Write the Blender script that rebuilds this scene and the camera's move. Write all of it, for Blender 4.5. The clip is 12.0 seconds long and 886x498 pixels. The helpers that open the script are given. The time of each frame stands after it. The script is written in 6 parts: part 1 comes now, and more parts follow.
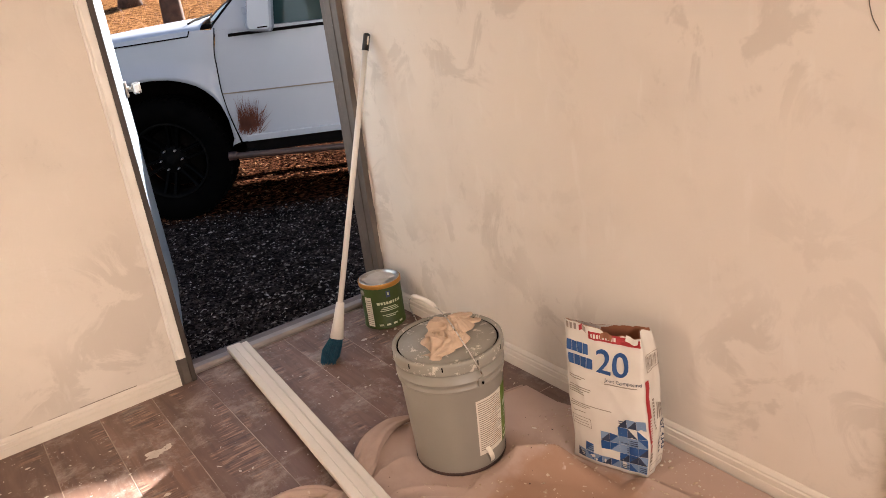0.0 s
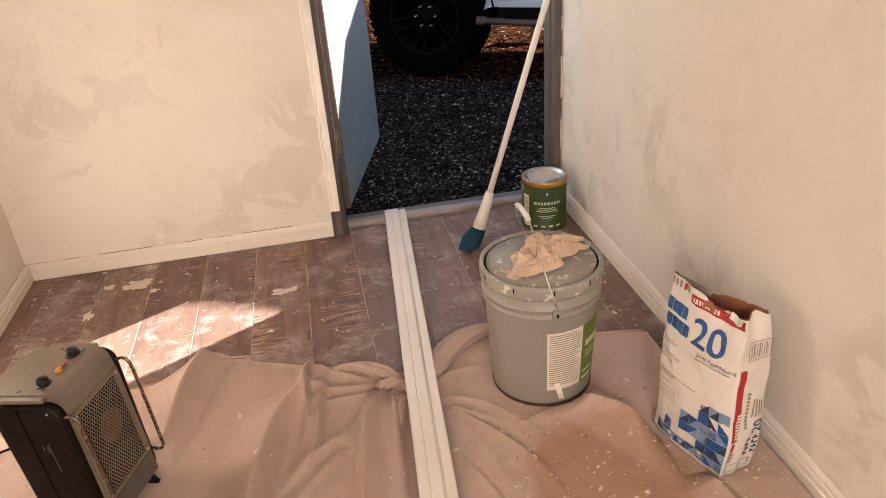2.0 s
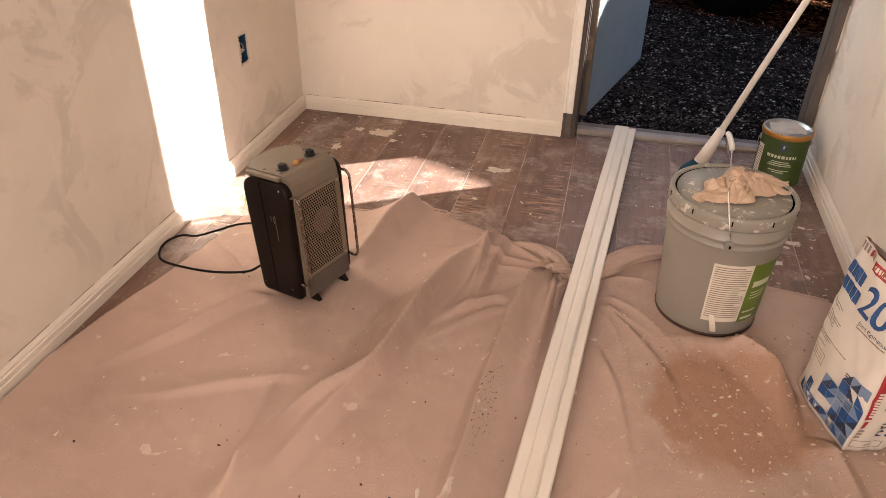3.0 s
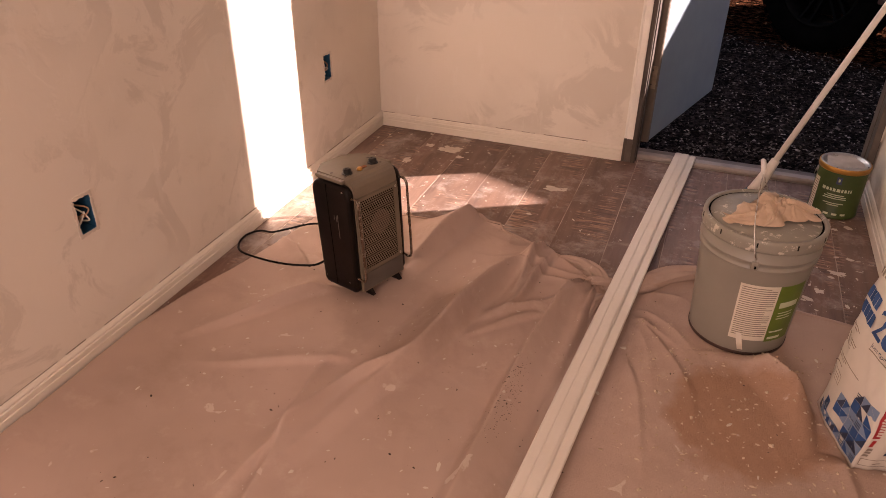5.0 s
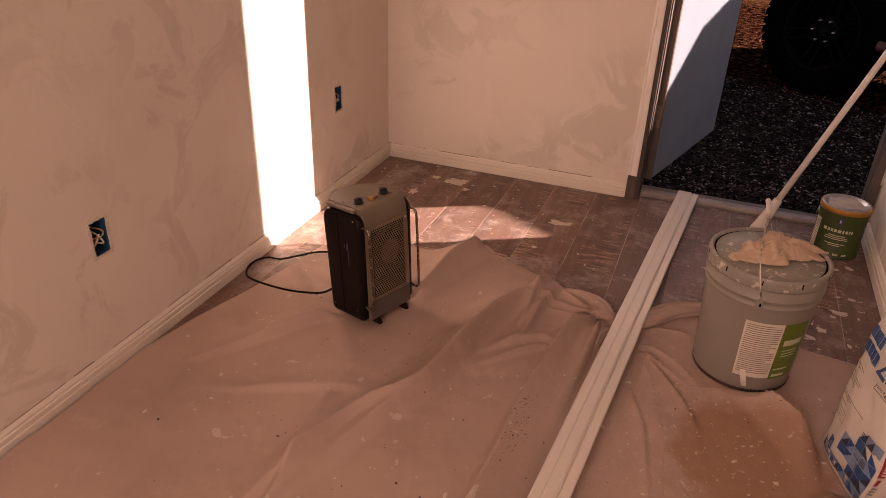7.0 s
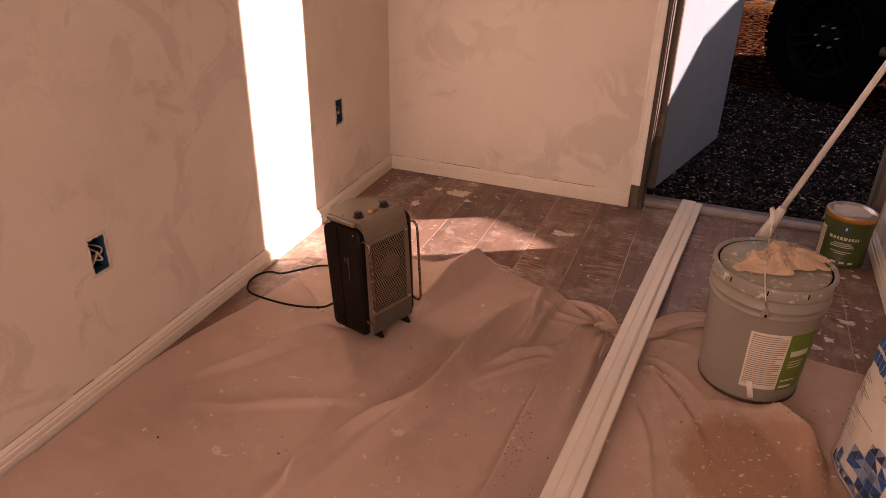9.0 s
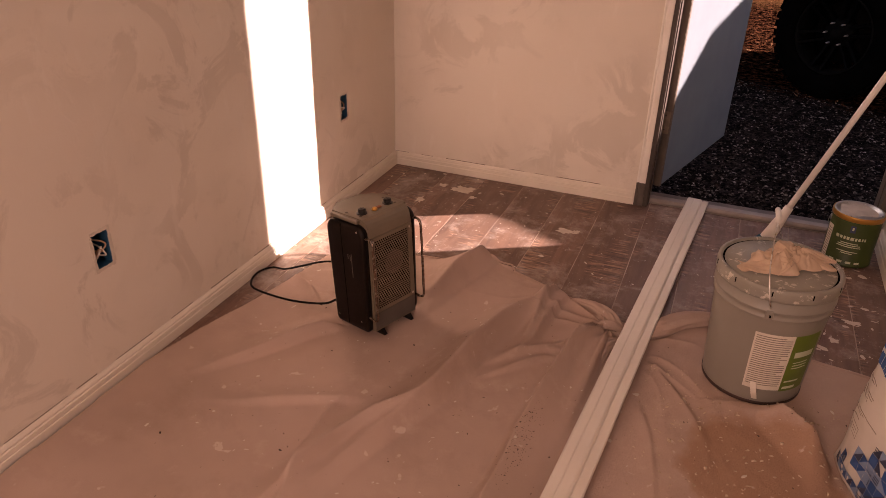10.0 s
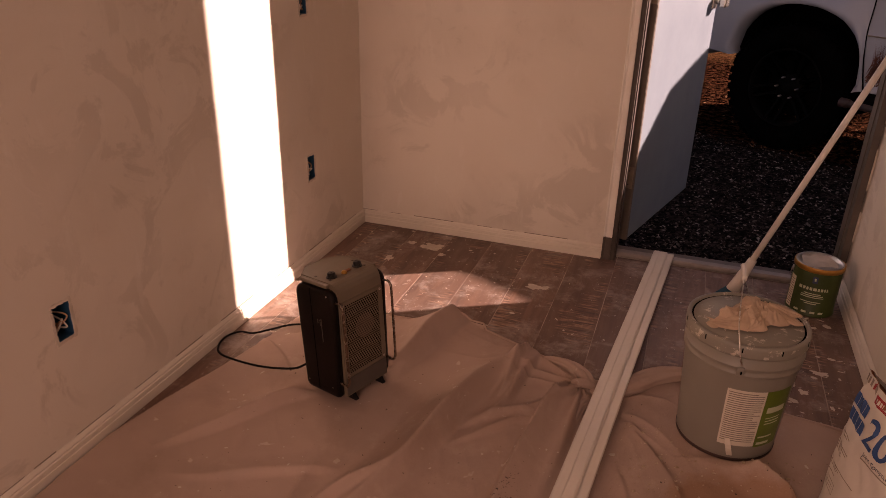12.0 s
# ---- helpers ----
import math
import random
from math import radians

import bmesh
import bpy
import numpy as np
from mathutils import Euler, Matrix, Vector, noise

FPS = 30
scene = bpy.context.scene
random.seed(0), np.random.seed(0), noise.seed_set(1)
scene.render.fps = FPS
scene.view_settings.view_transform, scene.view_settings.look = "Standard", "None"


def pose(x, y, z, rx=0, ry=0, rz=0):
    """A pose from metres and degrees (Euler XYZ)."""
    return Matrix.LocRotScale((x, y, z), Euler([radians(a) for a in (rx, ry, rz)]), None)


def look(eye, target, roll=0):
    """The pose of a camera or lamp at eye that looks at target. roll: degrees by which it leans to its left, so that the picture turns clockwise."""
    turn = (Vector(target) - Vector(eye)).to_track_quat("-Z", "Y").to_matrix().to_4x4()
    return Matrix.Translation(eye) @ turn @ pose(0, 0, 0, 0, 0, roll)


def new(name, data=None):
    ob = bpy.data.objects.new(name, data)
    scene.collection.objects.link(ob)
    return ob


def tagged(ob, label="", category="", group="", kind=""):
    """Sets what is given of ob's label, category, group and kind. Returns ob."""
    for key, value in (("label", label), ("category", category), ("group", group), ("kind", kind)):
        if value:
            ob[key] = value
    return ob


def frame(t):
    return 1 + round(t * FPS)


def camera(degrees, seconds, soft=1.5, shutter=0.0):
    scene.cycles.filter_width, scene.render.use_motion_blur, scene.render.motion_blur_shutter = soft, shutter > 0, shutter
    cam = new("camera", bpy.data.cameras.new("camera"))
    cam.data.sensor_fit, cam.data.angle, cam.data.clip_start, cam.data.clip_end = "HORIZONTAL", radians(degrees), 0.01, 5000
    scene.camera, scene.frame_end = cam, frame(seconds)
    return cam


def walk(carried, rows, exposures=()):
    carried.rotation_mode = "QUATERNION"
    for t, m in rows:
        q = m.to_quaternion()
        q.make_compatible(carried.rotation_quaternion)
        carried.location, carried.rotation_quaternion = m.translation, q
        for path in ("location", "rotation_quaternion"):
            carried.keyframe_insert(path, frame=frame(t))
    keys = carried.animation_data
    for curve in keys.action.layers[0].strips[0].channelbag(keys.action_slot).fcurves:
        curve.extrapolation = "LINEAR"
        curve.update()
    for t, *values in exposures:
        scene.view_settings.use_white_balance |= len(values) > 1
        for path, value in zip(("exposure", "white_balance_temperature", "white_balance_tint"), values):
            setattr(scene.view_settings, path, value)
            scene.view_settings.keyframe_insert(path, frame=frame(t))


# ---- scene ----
cam = camera(62.6, 12.0, soft=0.8)
PATH = [
    (0, (0.608, -2.493, 1.277), (1.656, -0.945, 0.567), -7.3),
    (0.5, (0.831, -2.619, 1.237), (1.679, -1.053, 0.327), -11.3),
    (1, (0.934, -2.595, 1.245), (1.755, -0.983, 0.393), -12.1),
    (1.5, (0.957, -2.513, 1.218), (1.638, -0.885, 0.276), -2.9),
    (2, (1.088, -2.521, 1.224), (1.375, -0.778, 0.286), -4.4),
    (2.5, (1.218, -2.585, 1.215), (1.092, -0.853, 0.222), -5.4),
    (3, (1.224, -2.721, 1.189), (0.859, -1.082, 0.102), 1.2),
    (3.2, (1.246, -2.786, 1.193), (0.792, -1.201, 0.062), 2.1),
    (4.8, (1.382, -2.86, 1.23), (0.795, -1.244, 0.207), 0.6),
    (5, (1.375, -2.856, 1.235), (0.775, -1.252, 0.202), 0.6),
    (5.5, (1.356, -2.865, 1.238), (0.736, -1.258, 0.221), 1.2),
    (6, (1.356, -2.887, 1.243), (0.726, -1.261, 0.263), 2.8),
    (6.5, (1.351, -2.889, 1.244), (0.747, -1.244, 0.28), 2.1),
    (8.3, (1.356, -2.881, 1.242), (0.729, -1.233, 0.298), 1.8),
    (8.5, (1.361, -2.876, 1.248), (0.733, -1.232, 0.299), 1.7),
    (9, (1.357, -2.867, 1.244), (0.729, -1.213, 0.31), 1.2),
    (9.5, (1.361, -2.86, 1.245), (0.716, -1.223, 0.295), 1.2),
    (10, (1.36, -2.857, 1.249), (0.72, -1.215, 0.301), 1.4),
    (10.5, (1.357, -2.86, 1.251), (0.703, -1.222, 0.308), 1.2),
    (11, (1.353, -2.861, 1.251), (0.695, -1.222, 0.311), 1.2),
    (11.5, (1.361, -2.858, 1.251), (0.696, -1.222, 0.312), 0.7),
    (12, (1.344, -2.839, 1.277), (0.764, -1.112, 0.452), 1.4),
]
EXPOSURES = [(0.0, 2.14, 6450, 14), (1.0, 2.19, 6450, 14), (2.0, 2.23, 6300, 12), (2.5, 2.27, 6100, 9), (3.2, 2.02, 6600, 17), (5.0, 1.53, 7450, 34), (5.5, 1.50, 7700, 38), (6.0, 1.12, 8100, 44), (6.5, 1.12, 8100, 44), (9.5, 1.16, 8100, 44), (11.5, 1.12, 8100, 44), (12.0, 0.50, 8650, 49)]
walk(cam, [(t, look(eye, target, roll)) for t, eye, target, roll in PATH], EXPOSURES)

# ---- world, sun, large lights ----
SUN_AZ, SUN_EL = math.atan2(1.0, 0.578), radians(23.0)
SUN_DIR = Vector((math.sin(SUN_AZ) * math.cos(SUN_EL), math.cos(SUN_AZ) * math.cos(SUN_EL), math.sin(SUN_EL)))
world = bpy.data.worlds.new("sky")
scene.world = world
world.use_nodes = True
wn = world.node_tree
sky = wn.nodes.new("ShaderNodeTexSky")
sky.sky_type, sky.sun_disc, sky.sun_elevation, sky.sun_rotation = "NISHITA", False, SUN_EL, SUN_AZ
wn.links.new(sky.outputs["Color"], wn.nodes["Background"].inputs["Color"])
wn.nodes["Background"].inputs["Strength"].default_value = 0.043
sun = bpy.data.lights.new("sun", "SUN")
sun.energy, sun.angle, sun.color = 8.6, radians(0.55), (1.0, 0.93, 0.84)
new("sun", sun).matrix_world = look(SUN_DIR * 30, (0, 0, 0))
# warm fill lamp, added as daylight from an assumed, unseen window behind the camera
lamp = bpy.data.lights.new("rear_fill_light", "AREA")
lamp.shape, lamp.size, lamp.size_y, lamp.energy, lamp.color = "RECTANGLE", 1.3, 1.2, 14.0, (1.0, 0.86, 0.74)
new("rear_fill_light", lamp).matrix_world = look((0.95, -4.27, 1.55), (0.95, -1.6, 0.0))

# ---- materials ----
def node_mat(name):
    m = bpy.data.materials.new(name)
    m.use_nodes = True
    nt = m.node_tree
    return m, nt, nt.nodes["Principled BSDF"]


def noise_tex(nt, vec, scale, detail=4.0, rough=0.55, dist=0.0):
    n = nt.nodes.new("ShaderNodeTexNoise")
    n.inputs["Scale"].default_value, n.inputs["Detail"].default_value = scale, detail
    n.inputs["Roughness"].default_value, n.inputs["Distortion"].default_value = rough, dist
    nt.links.new(vec, n.inputs["Vector"])
    return n.outputs["Fac"]


def ramp(nt, fac, lo, hi, c0=(0, 0, 0), c1=(1, 1, 1)):
    r = nt.nodes.new("ShaderNodeValToRGB")
    r.color_ramp.elements[0].position, r.color_ramp.elements[1].position = lo, hi
    r.color_ramp.elements[0].color, r.color_ramp.elements[1].color = (*c0, 1), (*c1, 1)
    nt.links.new(fac, r.inputs["Fac"])
    return r.outputs["Color"]


def mix(nt, fac, a, b, mode="MIX"):
    m = nt.nodes.new("ShaderNodeMix")
    m.data_type, m.blend_type = "RGBA", mode
    for sock, v in ((m.inputs[0], fac), (m.inputs[6], a), (m.inputs[7], b)):
        if isinstance(v, (int, float)):
            sock.default_value = v
        elif isinstance(v, tuple):
            sock.default_value = (*v, 1)
        else:
            nt.links.new(v, sock)
    return m.outputs[2]


def bump(nt, bsdf, height, strength, distance=0.002):
    b = nt.nodes.new("ShaderNodeBump")
    b.inputs["Strength"].default_value, b.inputs["Distance"].default_value = strength, distance
    nt.links.new(height, b.inputs["Height"])
    nt.links.new(b.outputs["Normal"], bsdf.inputs["Normal"])


def coords(nt, scale=(1, 1, 1), world_space=False):
    if world_space:
        out = nt.nodes.new("ShaderNodeNewGeometry").outputs["Position"]
    else:
        out = nt.nodes.new("ShaderNodeTexCoord").outputs["Object"]
    mp = nt.nodes.new("ShaderNodeMapping")
    mp.inputs["Scale"].default_value = scale
    nt.links.new(out, mp.inputs["Vector"])
    return mp.outputs["Vector"]


def simple(name, col, col2=None, scale=12, rough=0.5, metal=0.0, bmp=0.15, bscale=80, wear=None, wear_lo=0.62, gloss=0.5):
    m, nt, b = node_mat(name)
    b.inputs["Specular IOR Level"].default_value = gloss
    v = coords(nt)
    col2 = col2 or tuple(c * 0.8 for c in col)
    c = mix(nt, ramp(nt, noise_tex(nt, v, scale), 0.35, 0.65), col, col2)
    if wear:
        c = mix(nt, ramp(nt, noise_tex(nt, v, scale * 2.7, 8, 0.7), wear_lo, wear_lo + 0.05), c, wear)
    nt.links.new(c, b.inputs["Base Color"])
    b.inputs["Metallic"].default_value = metal
    rr = nt.nodes.new("ShaderNodeMapRange")
    rr.inputs[3].default_value, rr.inputs[4].default_value = max(0.03, rough - 0.1), min(1, rough + 0.12)
    nt.links.new(noise_tex(nt, v, scale * 3), rr.inputs[0])
    nt.links.new(rr.outputs[0], b.inputs["Roughness"])
    if bmp:
        bump(nt, b, noise_tex(nt, v, bscale, 5), bmp, 0.001)
    return m


def wall_material():
    m, nt, b = node_mat("skimmed_plaster")
    v = coords(nt, world_space=True)
    base, pale, dark = (0.72, 0.64, 0.55), (0.76, 0.69, 0.61), (0.52, 0.45, 0.38)
    c = mix(nt, ramp(nt, noise_tex(nt, v, 1.1, 3), 0.35, 0.65), base, pale)
    area = ramp(nt, noise_tex(nt, v, 1.7, 2, 0.5), 0.44, 0.58)
    patch = ramp(nt, noise_tex(nt, v, 4.6, 9, 0.66, 0.9), 0.51, 0.565)
    soft = ramp(nt, noise_tex(nt, v, 3.1, 3, 0.5, 0.3), 0.50, 0.70)
    amount = mix(nt, 1.0, area, patch, "MULTIPLY")
    c = mix(nt, mix(nt, 1.0, soft, (0.20, 0.20, 0.20), "MULTIPLY"), c, dark)
    c = mix(nt, mix(nt, 1.0, amount, (0.42, 0.42, 0.42), "MULTIPLY"), c, dark)
    streak = ramp(nt, noise_tex(nt, coords(nt, (9, 9, 2.2), True), 2.0, 5, 0.6), 0.60, 0.68)
    fine = ramp(nt, noise_tex(nt, v, 19, 8, 0.72, 0.5), 0.55, 0.61)
    c = mix(nt, mix(nt, 1.0, mix(nt, 1.0, fine, soft, "MULTIPLY"), (0.30, 0.30, 0.30), "MULTIPLY"), c, dark)
    c = mix(nt, mix(nt, 1.0, streak, (0.30, 0.30, 0.30), "MULTIPLY"), c, (0.80, 0.74, 0.67))
    nt.links.new(c, b.inputs["Base Color"])
    b.inputs["Roughness"].default_value = 0.85
    b.inputs["Specular IOR Level"].default_value = 0.25
    h = mix(nt, 0.35, noise_tex(nt, v, 14, 7, 0.62, 0.4), patch)
    bump(nt, b, h, 0.34, 0.003)
    return m


def plank_material():
    m, nt, b = node_mat("worn_plank")
    rnd = nt.nodes.new("ShaderNodeObjectInfo").outputs["Random"]
    off = nt.nodes.new("ShaderNodeVectorMath")
    off.operation = "MULTIPLY_ADD"
    comb = nt.nodes.new("ShaderNodeCombineXYZ")
    for i in range(3):
        nt.links.new(rnd, comb.inputs[i])
    nt.links.new(comb.outputs[0], off.inputs[0])
    off.inputs[1].default_value = (13.7, 29.1, 7.3)
    nt.links.new(nt.nodes.new("ShaderNodeNewGeometry").outputs["Position"], off.inputs[2])
    def scaled(s):
        mp = nt.nodes.new("ShaderNodeMapping")
        mp.inputs["Scale"].default_value = s
        nt.links.new(off.outputs[0], mp.inputs["Vector"])
        return mp.outputs["Vector"]
    grain = noise_tex(nt, scaled((15, 1.1, 1)), 2.4, 7, 0.62, 0.9)
    cloud = noise_tex(nt, scaled((4, 1.6, 1)), 2.0, 5, 0.62)
    tone = ramp(nt, rnd, 0.0, 1.0, (0.125, 0.062, 0.041), (0.200, 0.104, 0.070))
    c = mix(nt, mix(nt, 1.0, ramp(nt, grain, 0.42, 0.68), (0.7, 0.7, 0.7), "MULTIPLY"), tone, (0.085, 0.048, 0.037))
    c = mix(nt, mix(nt, 1.0, ramp(nt, cloud, 0.42, 0.70), (0.45, 0.45, 0.45), "MULTIPLY"), c, (0.25, 0.160, 0.122))
    # saw marks across the grain, in patches
    cut = noise_tex(nt, scaled((7, 62, 1)), 1.5, 3, 0.55, 0.2)
    where = ramp(nt, noise_tex(nt, scaled((7, 2.4, 1)), 1.3, 3, 0.55), 0.535, 0.62)
    c = mix(nt, mix(nt, 0.8, (0, 0, 0), mix(nt, 1.0, ramp(nt, cut, 0.53, 0.60), where, "MULTIPLY")), c, (0.38, 0.225, 0.15))
    c = mix(nt, mix(nt, 0.75, (0, 0, 0), mix(nt, 1.0, ramp(nt, cut, 0.40, 0.46, (1, 1, 1), (0, 0, 0)), where, "MULTIPLY")), c, (0.060, 0.032, 0.025))
    # plaster dust and smears
    dust = ramp(nt, noise_tex(nt, scaled((1, 1, 1)), 7.0, 9, 0.74, 0.3), 0.50, 0.72)
    c = mix(nt, mix(nt, 1.0, dust, (0.62, 0.62, 0.62), "MULTIPLY"), c, (0.56, 0.51, 0.46))
    scrape = ramp(nt, noise_tex(nt, scaled((22, 9, 1)), 3.0, 6, 0.7, 1.2), 0.62, 0.70)
    c = mix(nt, mix(nt, 1.0, scrape, (0.45, 0.45, 0.45), "MULTIPLY"), c, (0.58, 0.53, 0.48))
    fleck = ramp(nt, noise_tex(nt, scaled((1, 1, 1)), 75.0, 2, 0.5), 0.735, 0.755)
    c = mix(nt, fleck, c, (0.62, 0.57, 0.51))
    nt.links.new(c, b.inputs["Base Color"])
    b.inputs["Sheen Weight"].default_value, b.inputs["Sheen Roughness"].default_value = 0.10, 0.45
    b.inputs["Sheen Tint"].default_value = (1.0, 0.97, 0.93, 1)
    rr = ramp(nt, grain, 0.3, 0.7, (0.42, 0.42, 0.42), (0.6, 0.6, 0.6))
    nt.links.new(mix(nt, dust, rr, (0.8, 0.8, 0.8)), b.inputs["Roughness"])
    bump(nt, b, grain, 0.2, 0.001)
    return m


def canvas_material():
    m, nt, b = node_mat("canvas")
    v = coords(nt, world_space=True)
    c = mix(nt, ramp(nt, noise_tex(nt, v, 2.2, 4), 0.35, 0.68), (0.515, 0.378, 0.315), (0.425, 0.308, 0.252))
    c = mix(nt, mix(nt, 1.0, ramp(nt, noise_tex(nt, v, 9, 6, 0.65), 0.58, 0.70), (0.35, 0.35, 0.35), "MULTIPLY"), c, (0.60, 0.48, 0.41))
    # damp rusty stain
    mp = nt.nodes.new("ShaderNodeMapping")
    mp.inputs["Location"].default_value = (-1.60, 1.42, 0)
    nt.links.new(nt.nodes.new("ShaderNodeNewGeometry").outputs["Position"], mp.inputs["Vector"])
    sc = nt.nodes.new("ShaderNodeVectorMath")
    sc.operation = "MULTIPLY"
    sc.inputs[1].default_value = (5.0, 4.4, 0)
    nt.links.new(mp.outputs[0], sc.inputs[0])
    ln = nt.nodes.new("ShaderNodeVectorMath")
    ln.operation = "LENGTH"
    nt.links.new(sc.outputs[0], ln.inputs[0])
    add = nt.nodes.new("ShaderNodeMath")
    add.operation = "MULTIPLY_ADD"
    nt.links.new(noise_tex(nt, v, 7, 5, 0.6), add.inputs[0])
    add.inputs[1].default_value = 1.1
    nt.links.new(ln.outputs["Value"], add.inputs[2])
    third = nt.nodes.new("ShaderNodeMath")
    third.operation = "DIVIDE"
    third.inputs[1].default_value = 3.0
    nt.links.new(add.outputs[0], third.inputs[0])
    stain = ramp(nt, third.outputs[0], 0.42, 0.50, (0.60, 0.60, 0.60), (0, 0, 0))
    c = mix(nt, stain, c, (0.33, 0.165, 0.085))
    blot = ramp(nt, noise_tex(nt, v, 16, 3, 0.5, 0.4), 0.685, 0.715)
    c = mix(nt, mix(nt, 1.0, blot, (0.5, 0.5, 0.5), "MULTIPLY"), c, (0.72, 0.63, 0.56))
    scuff = ramp(nt, noise_tex(nt, v, 4.2, 7, 0.72, 0.3), 0.52, 0.72)
    c = mix(nt, mix(nt, 1.0, scuff, (0.34, 0.34, 0.34), "MULTIPLY"), c, (0.30, 0.20, 0.15))
    grime = ramp(nt, noise_tex(nt, v, 38, 6, 0.7), 0.70, 0.78)
    c = mix(nt, mix(nt, 1.0, grime, (0.45, 0.45, 0.45), "MULTIPLY"), c, (0.16, 0.09, 0.06))
    nt.links.new(c, b.inputs["Base Color"])
    b.inputs["Roughness"].default_value = 0.9
    b.inputs["Specular IOR Level"].default_value = 0.2
    w1 = noise_tex(nt, coords(nt, (900, 60, 60), True), 1.0, 1)
    w2 = noise_tex(nt, coords(nt, (60, 900, 60), True), 1.0, 1)
    h = mix(nt, 0.55, mix(nt, 0.5, w1, w2), noise_tex(nt, v, 30, 6, 0.65))
    bump(nt, b, h, 0.55, 0.004)
    return m


def gravel_material():
    m, nt, b = node_mat("gravel_ground")
    v = coords(nt, world_space=True)
    vo = nt.nodes.new("ShaderNodeTexVoronoi")
    vo.inputs["Scale"].default_value = 62
    nt.links.new(v, vo.inputs["Vector"])
    sep = nt.nodes.new("ShaderNodeSeparateColor")
    nt.links.new(vo.outputs["Color"], sep.inputs[0])
    c = ramp(nt, sep.outputs[0], 0.0, 1.0, (0.004, 0.0033, 0.0033), (0.062, 0.048, 0.045))
    c = mix(nt, ramp(nt, noise_tex(nt, v, 9, 6, 0.7), 0.45, 0.66), c, (0.010, 0.0085, 0.008))
    # dry leaf litter beyond the parking place
    sx = nt.nodes.new("ShaderNodeSeparateXYZ")
    nt.links.new(v, sx.inputs[0])
    far = nt.nodes.new("ShaderNodeMath")
    far.operation = "MULTIPLY_ADD"
    far.inputs[1].default_value = 0.56
    nt.links.new(sx.outputs[0], far.inputs[0])
    nt.links.new(sx.outputs[1], far.inputs[2])
    fr = nt.nodes.new("ShaderNodeMapRange")
    fr.inputs[1].default_value, fr.inputs[2].default_value = 3.5, 3.9
    nt.links.new(far.outputs[0], fr.inputs[0])
    leaf = ramp(nt, noise_tex(nt, v, 20, 8, 0.75), 0.46, 0.72, (0.0015, 0.0005, 0.0004), (0.185, 0.074, 0.039))
    straw = ramp(nt, noise_tex(nt, v, 7, 8, 0.75), 0.36, 0.66, (0.050, 0.018, 0.007), (0.36, 0.185, 0.080))
    fs = nt.nodes.new("ShaderNodeMapRange")
    fs.inputs[1].default_value, fs.inputs[2].default_value = 7.0, 9.0
    nt.links.new(far.outputs[0], fs.inputs[0])
    leaf = mix(nt, fs.outputs[0], leaf, straw)
    c = mix(nt, fr.outputs[0], c, leaf)
    nt.links.new(c, b.inputs["Base Color"])
    b.inputs["Roughness"].default_value = 0.95
    b.inputs["Specular IOR Level"].default_value = 0.0
    h = mix(nt, 0.5, vo.outputs["Distance"], noise_tex(nt, v, 60, 6, 0.7))
    bump(nt, b, h, 1.0, 0.03)
    return m


M_WALL, M_PLANK, M_CANVAS, M_GRAVEL = wall_material(), plank_material(), canvas_material(), gravel_material()
M_TRIM = simple("cream_trim_paint", (0.76, 0.69, 0.60), (0.71, 0.64, 0.55), 6, 0.45, bmp=0.12, bscale=120, wear=(0.50, 0.41, 0.31), wear_lo=0.70)
M_BOARD = simple("white_primed_board", (0.76, 0.70, 0.62), (0.72, 0.66, 0.58), 5, 0.42, bmp=0.08, bscale=90)
M_CASING = simple("chipped_white_casing", (0.86, 0.82, 0.76), (0.80, 0.75, 0.68), 11, 0.5, bmp=0.25, bscale=60, wear=(0.30, 0.23, 0.18), wear_lo=0.66)
# Darker copy of M_JAMB; the left side's shade is put into the colour
M_JAMBDARK = simple("stained_shaded_jamb", (0.060, 0.044, 0.035), (0.045, 0.034, 0.028), 9, 0.55, bmp=0.25, bscale=60, wear=(0.34, 0.29, 0.24), wear_lo=0.72)
M_JAMB = simple("bare_jamb", (0.125, 0.100, 0.082), (0.09, 0.072, 0.060), 9, 0.55, bmp=0.25, bscale=60, wear=(0.50, 0.44, 0.38), wear_lo=0.68)
# Brown of the gap line above the baseboards, its shadow put into colour
M_GAP = simple("gap_shadow_brown", (0.26, 0.20, 0.155), (0.18, 0.135, 0.105), 20, 0.8, bmp=0.2)
M_SILL = simple("threshold_metal", (0.38, 0.33, 0.30), (0.30, 0.26, 0.24), 14, 0.42, metal=0.35, bmp=0.1, wear=(0.6, 0.56, 0.5), wear_lo=0.68)
M_SILLDARK = simple("threshold_dark", (0.20, 0.16, 0.145), (0.14, 0.115, 0.10), 14, 0.5, metal=0.2, bmp=0.1)
# White paint with the sky's blue shade put into its colour
M_LEAF = simple("sky_shaded_white_paint", (0.20, 0.260, 0.315), (0.175, 0.230, 0.285), 3, 0.42, bmp=0.05, bscale=40)
M_STEEL = simple("satin_nickel", (0.62, 0.58, 0.54), (0.55, 0.52, 0.48), 30, 0.28, metal=1.0, bmp=0.05)
M_CHROME = simple("worn_chrome", (0.34, 0.28, 0.24), (0.20, 0.16, 0.13), 30, 0.25, metal=1.0, bmp=0.1)
M_JOINT = simple("dusty_joint", (0.50, 0.40, 0.33), (0.24, 0.175, 0.14), 9, 0.9, bmp=0.2)
# Near-black for black parts, and for recesses whose shade it puts into colour
M_DARK = simple("shade_and_black_parts", (0.006, 0.005, 0.005), (0.004, 0.0035, 0.0035), 20, 0.9, bmp=0.0, gloss=0.05)
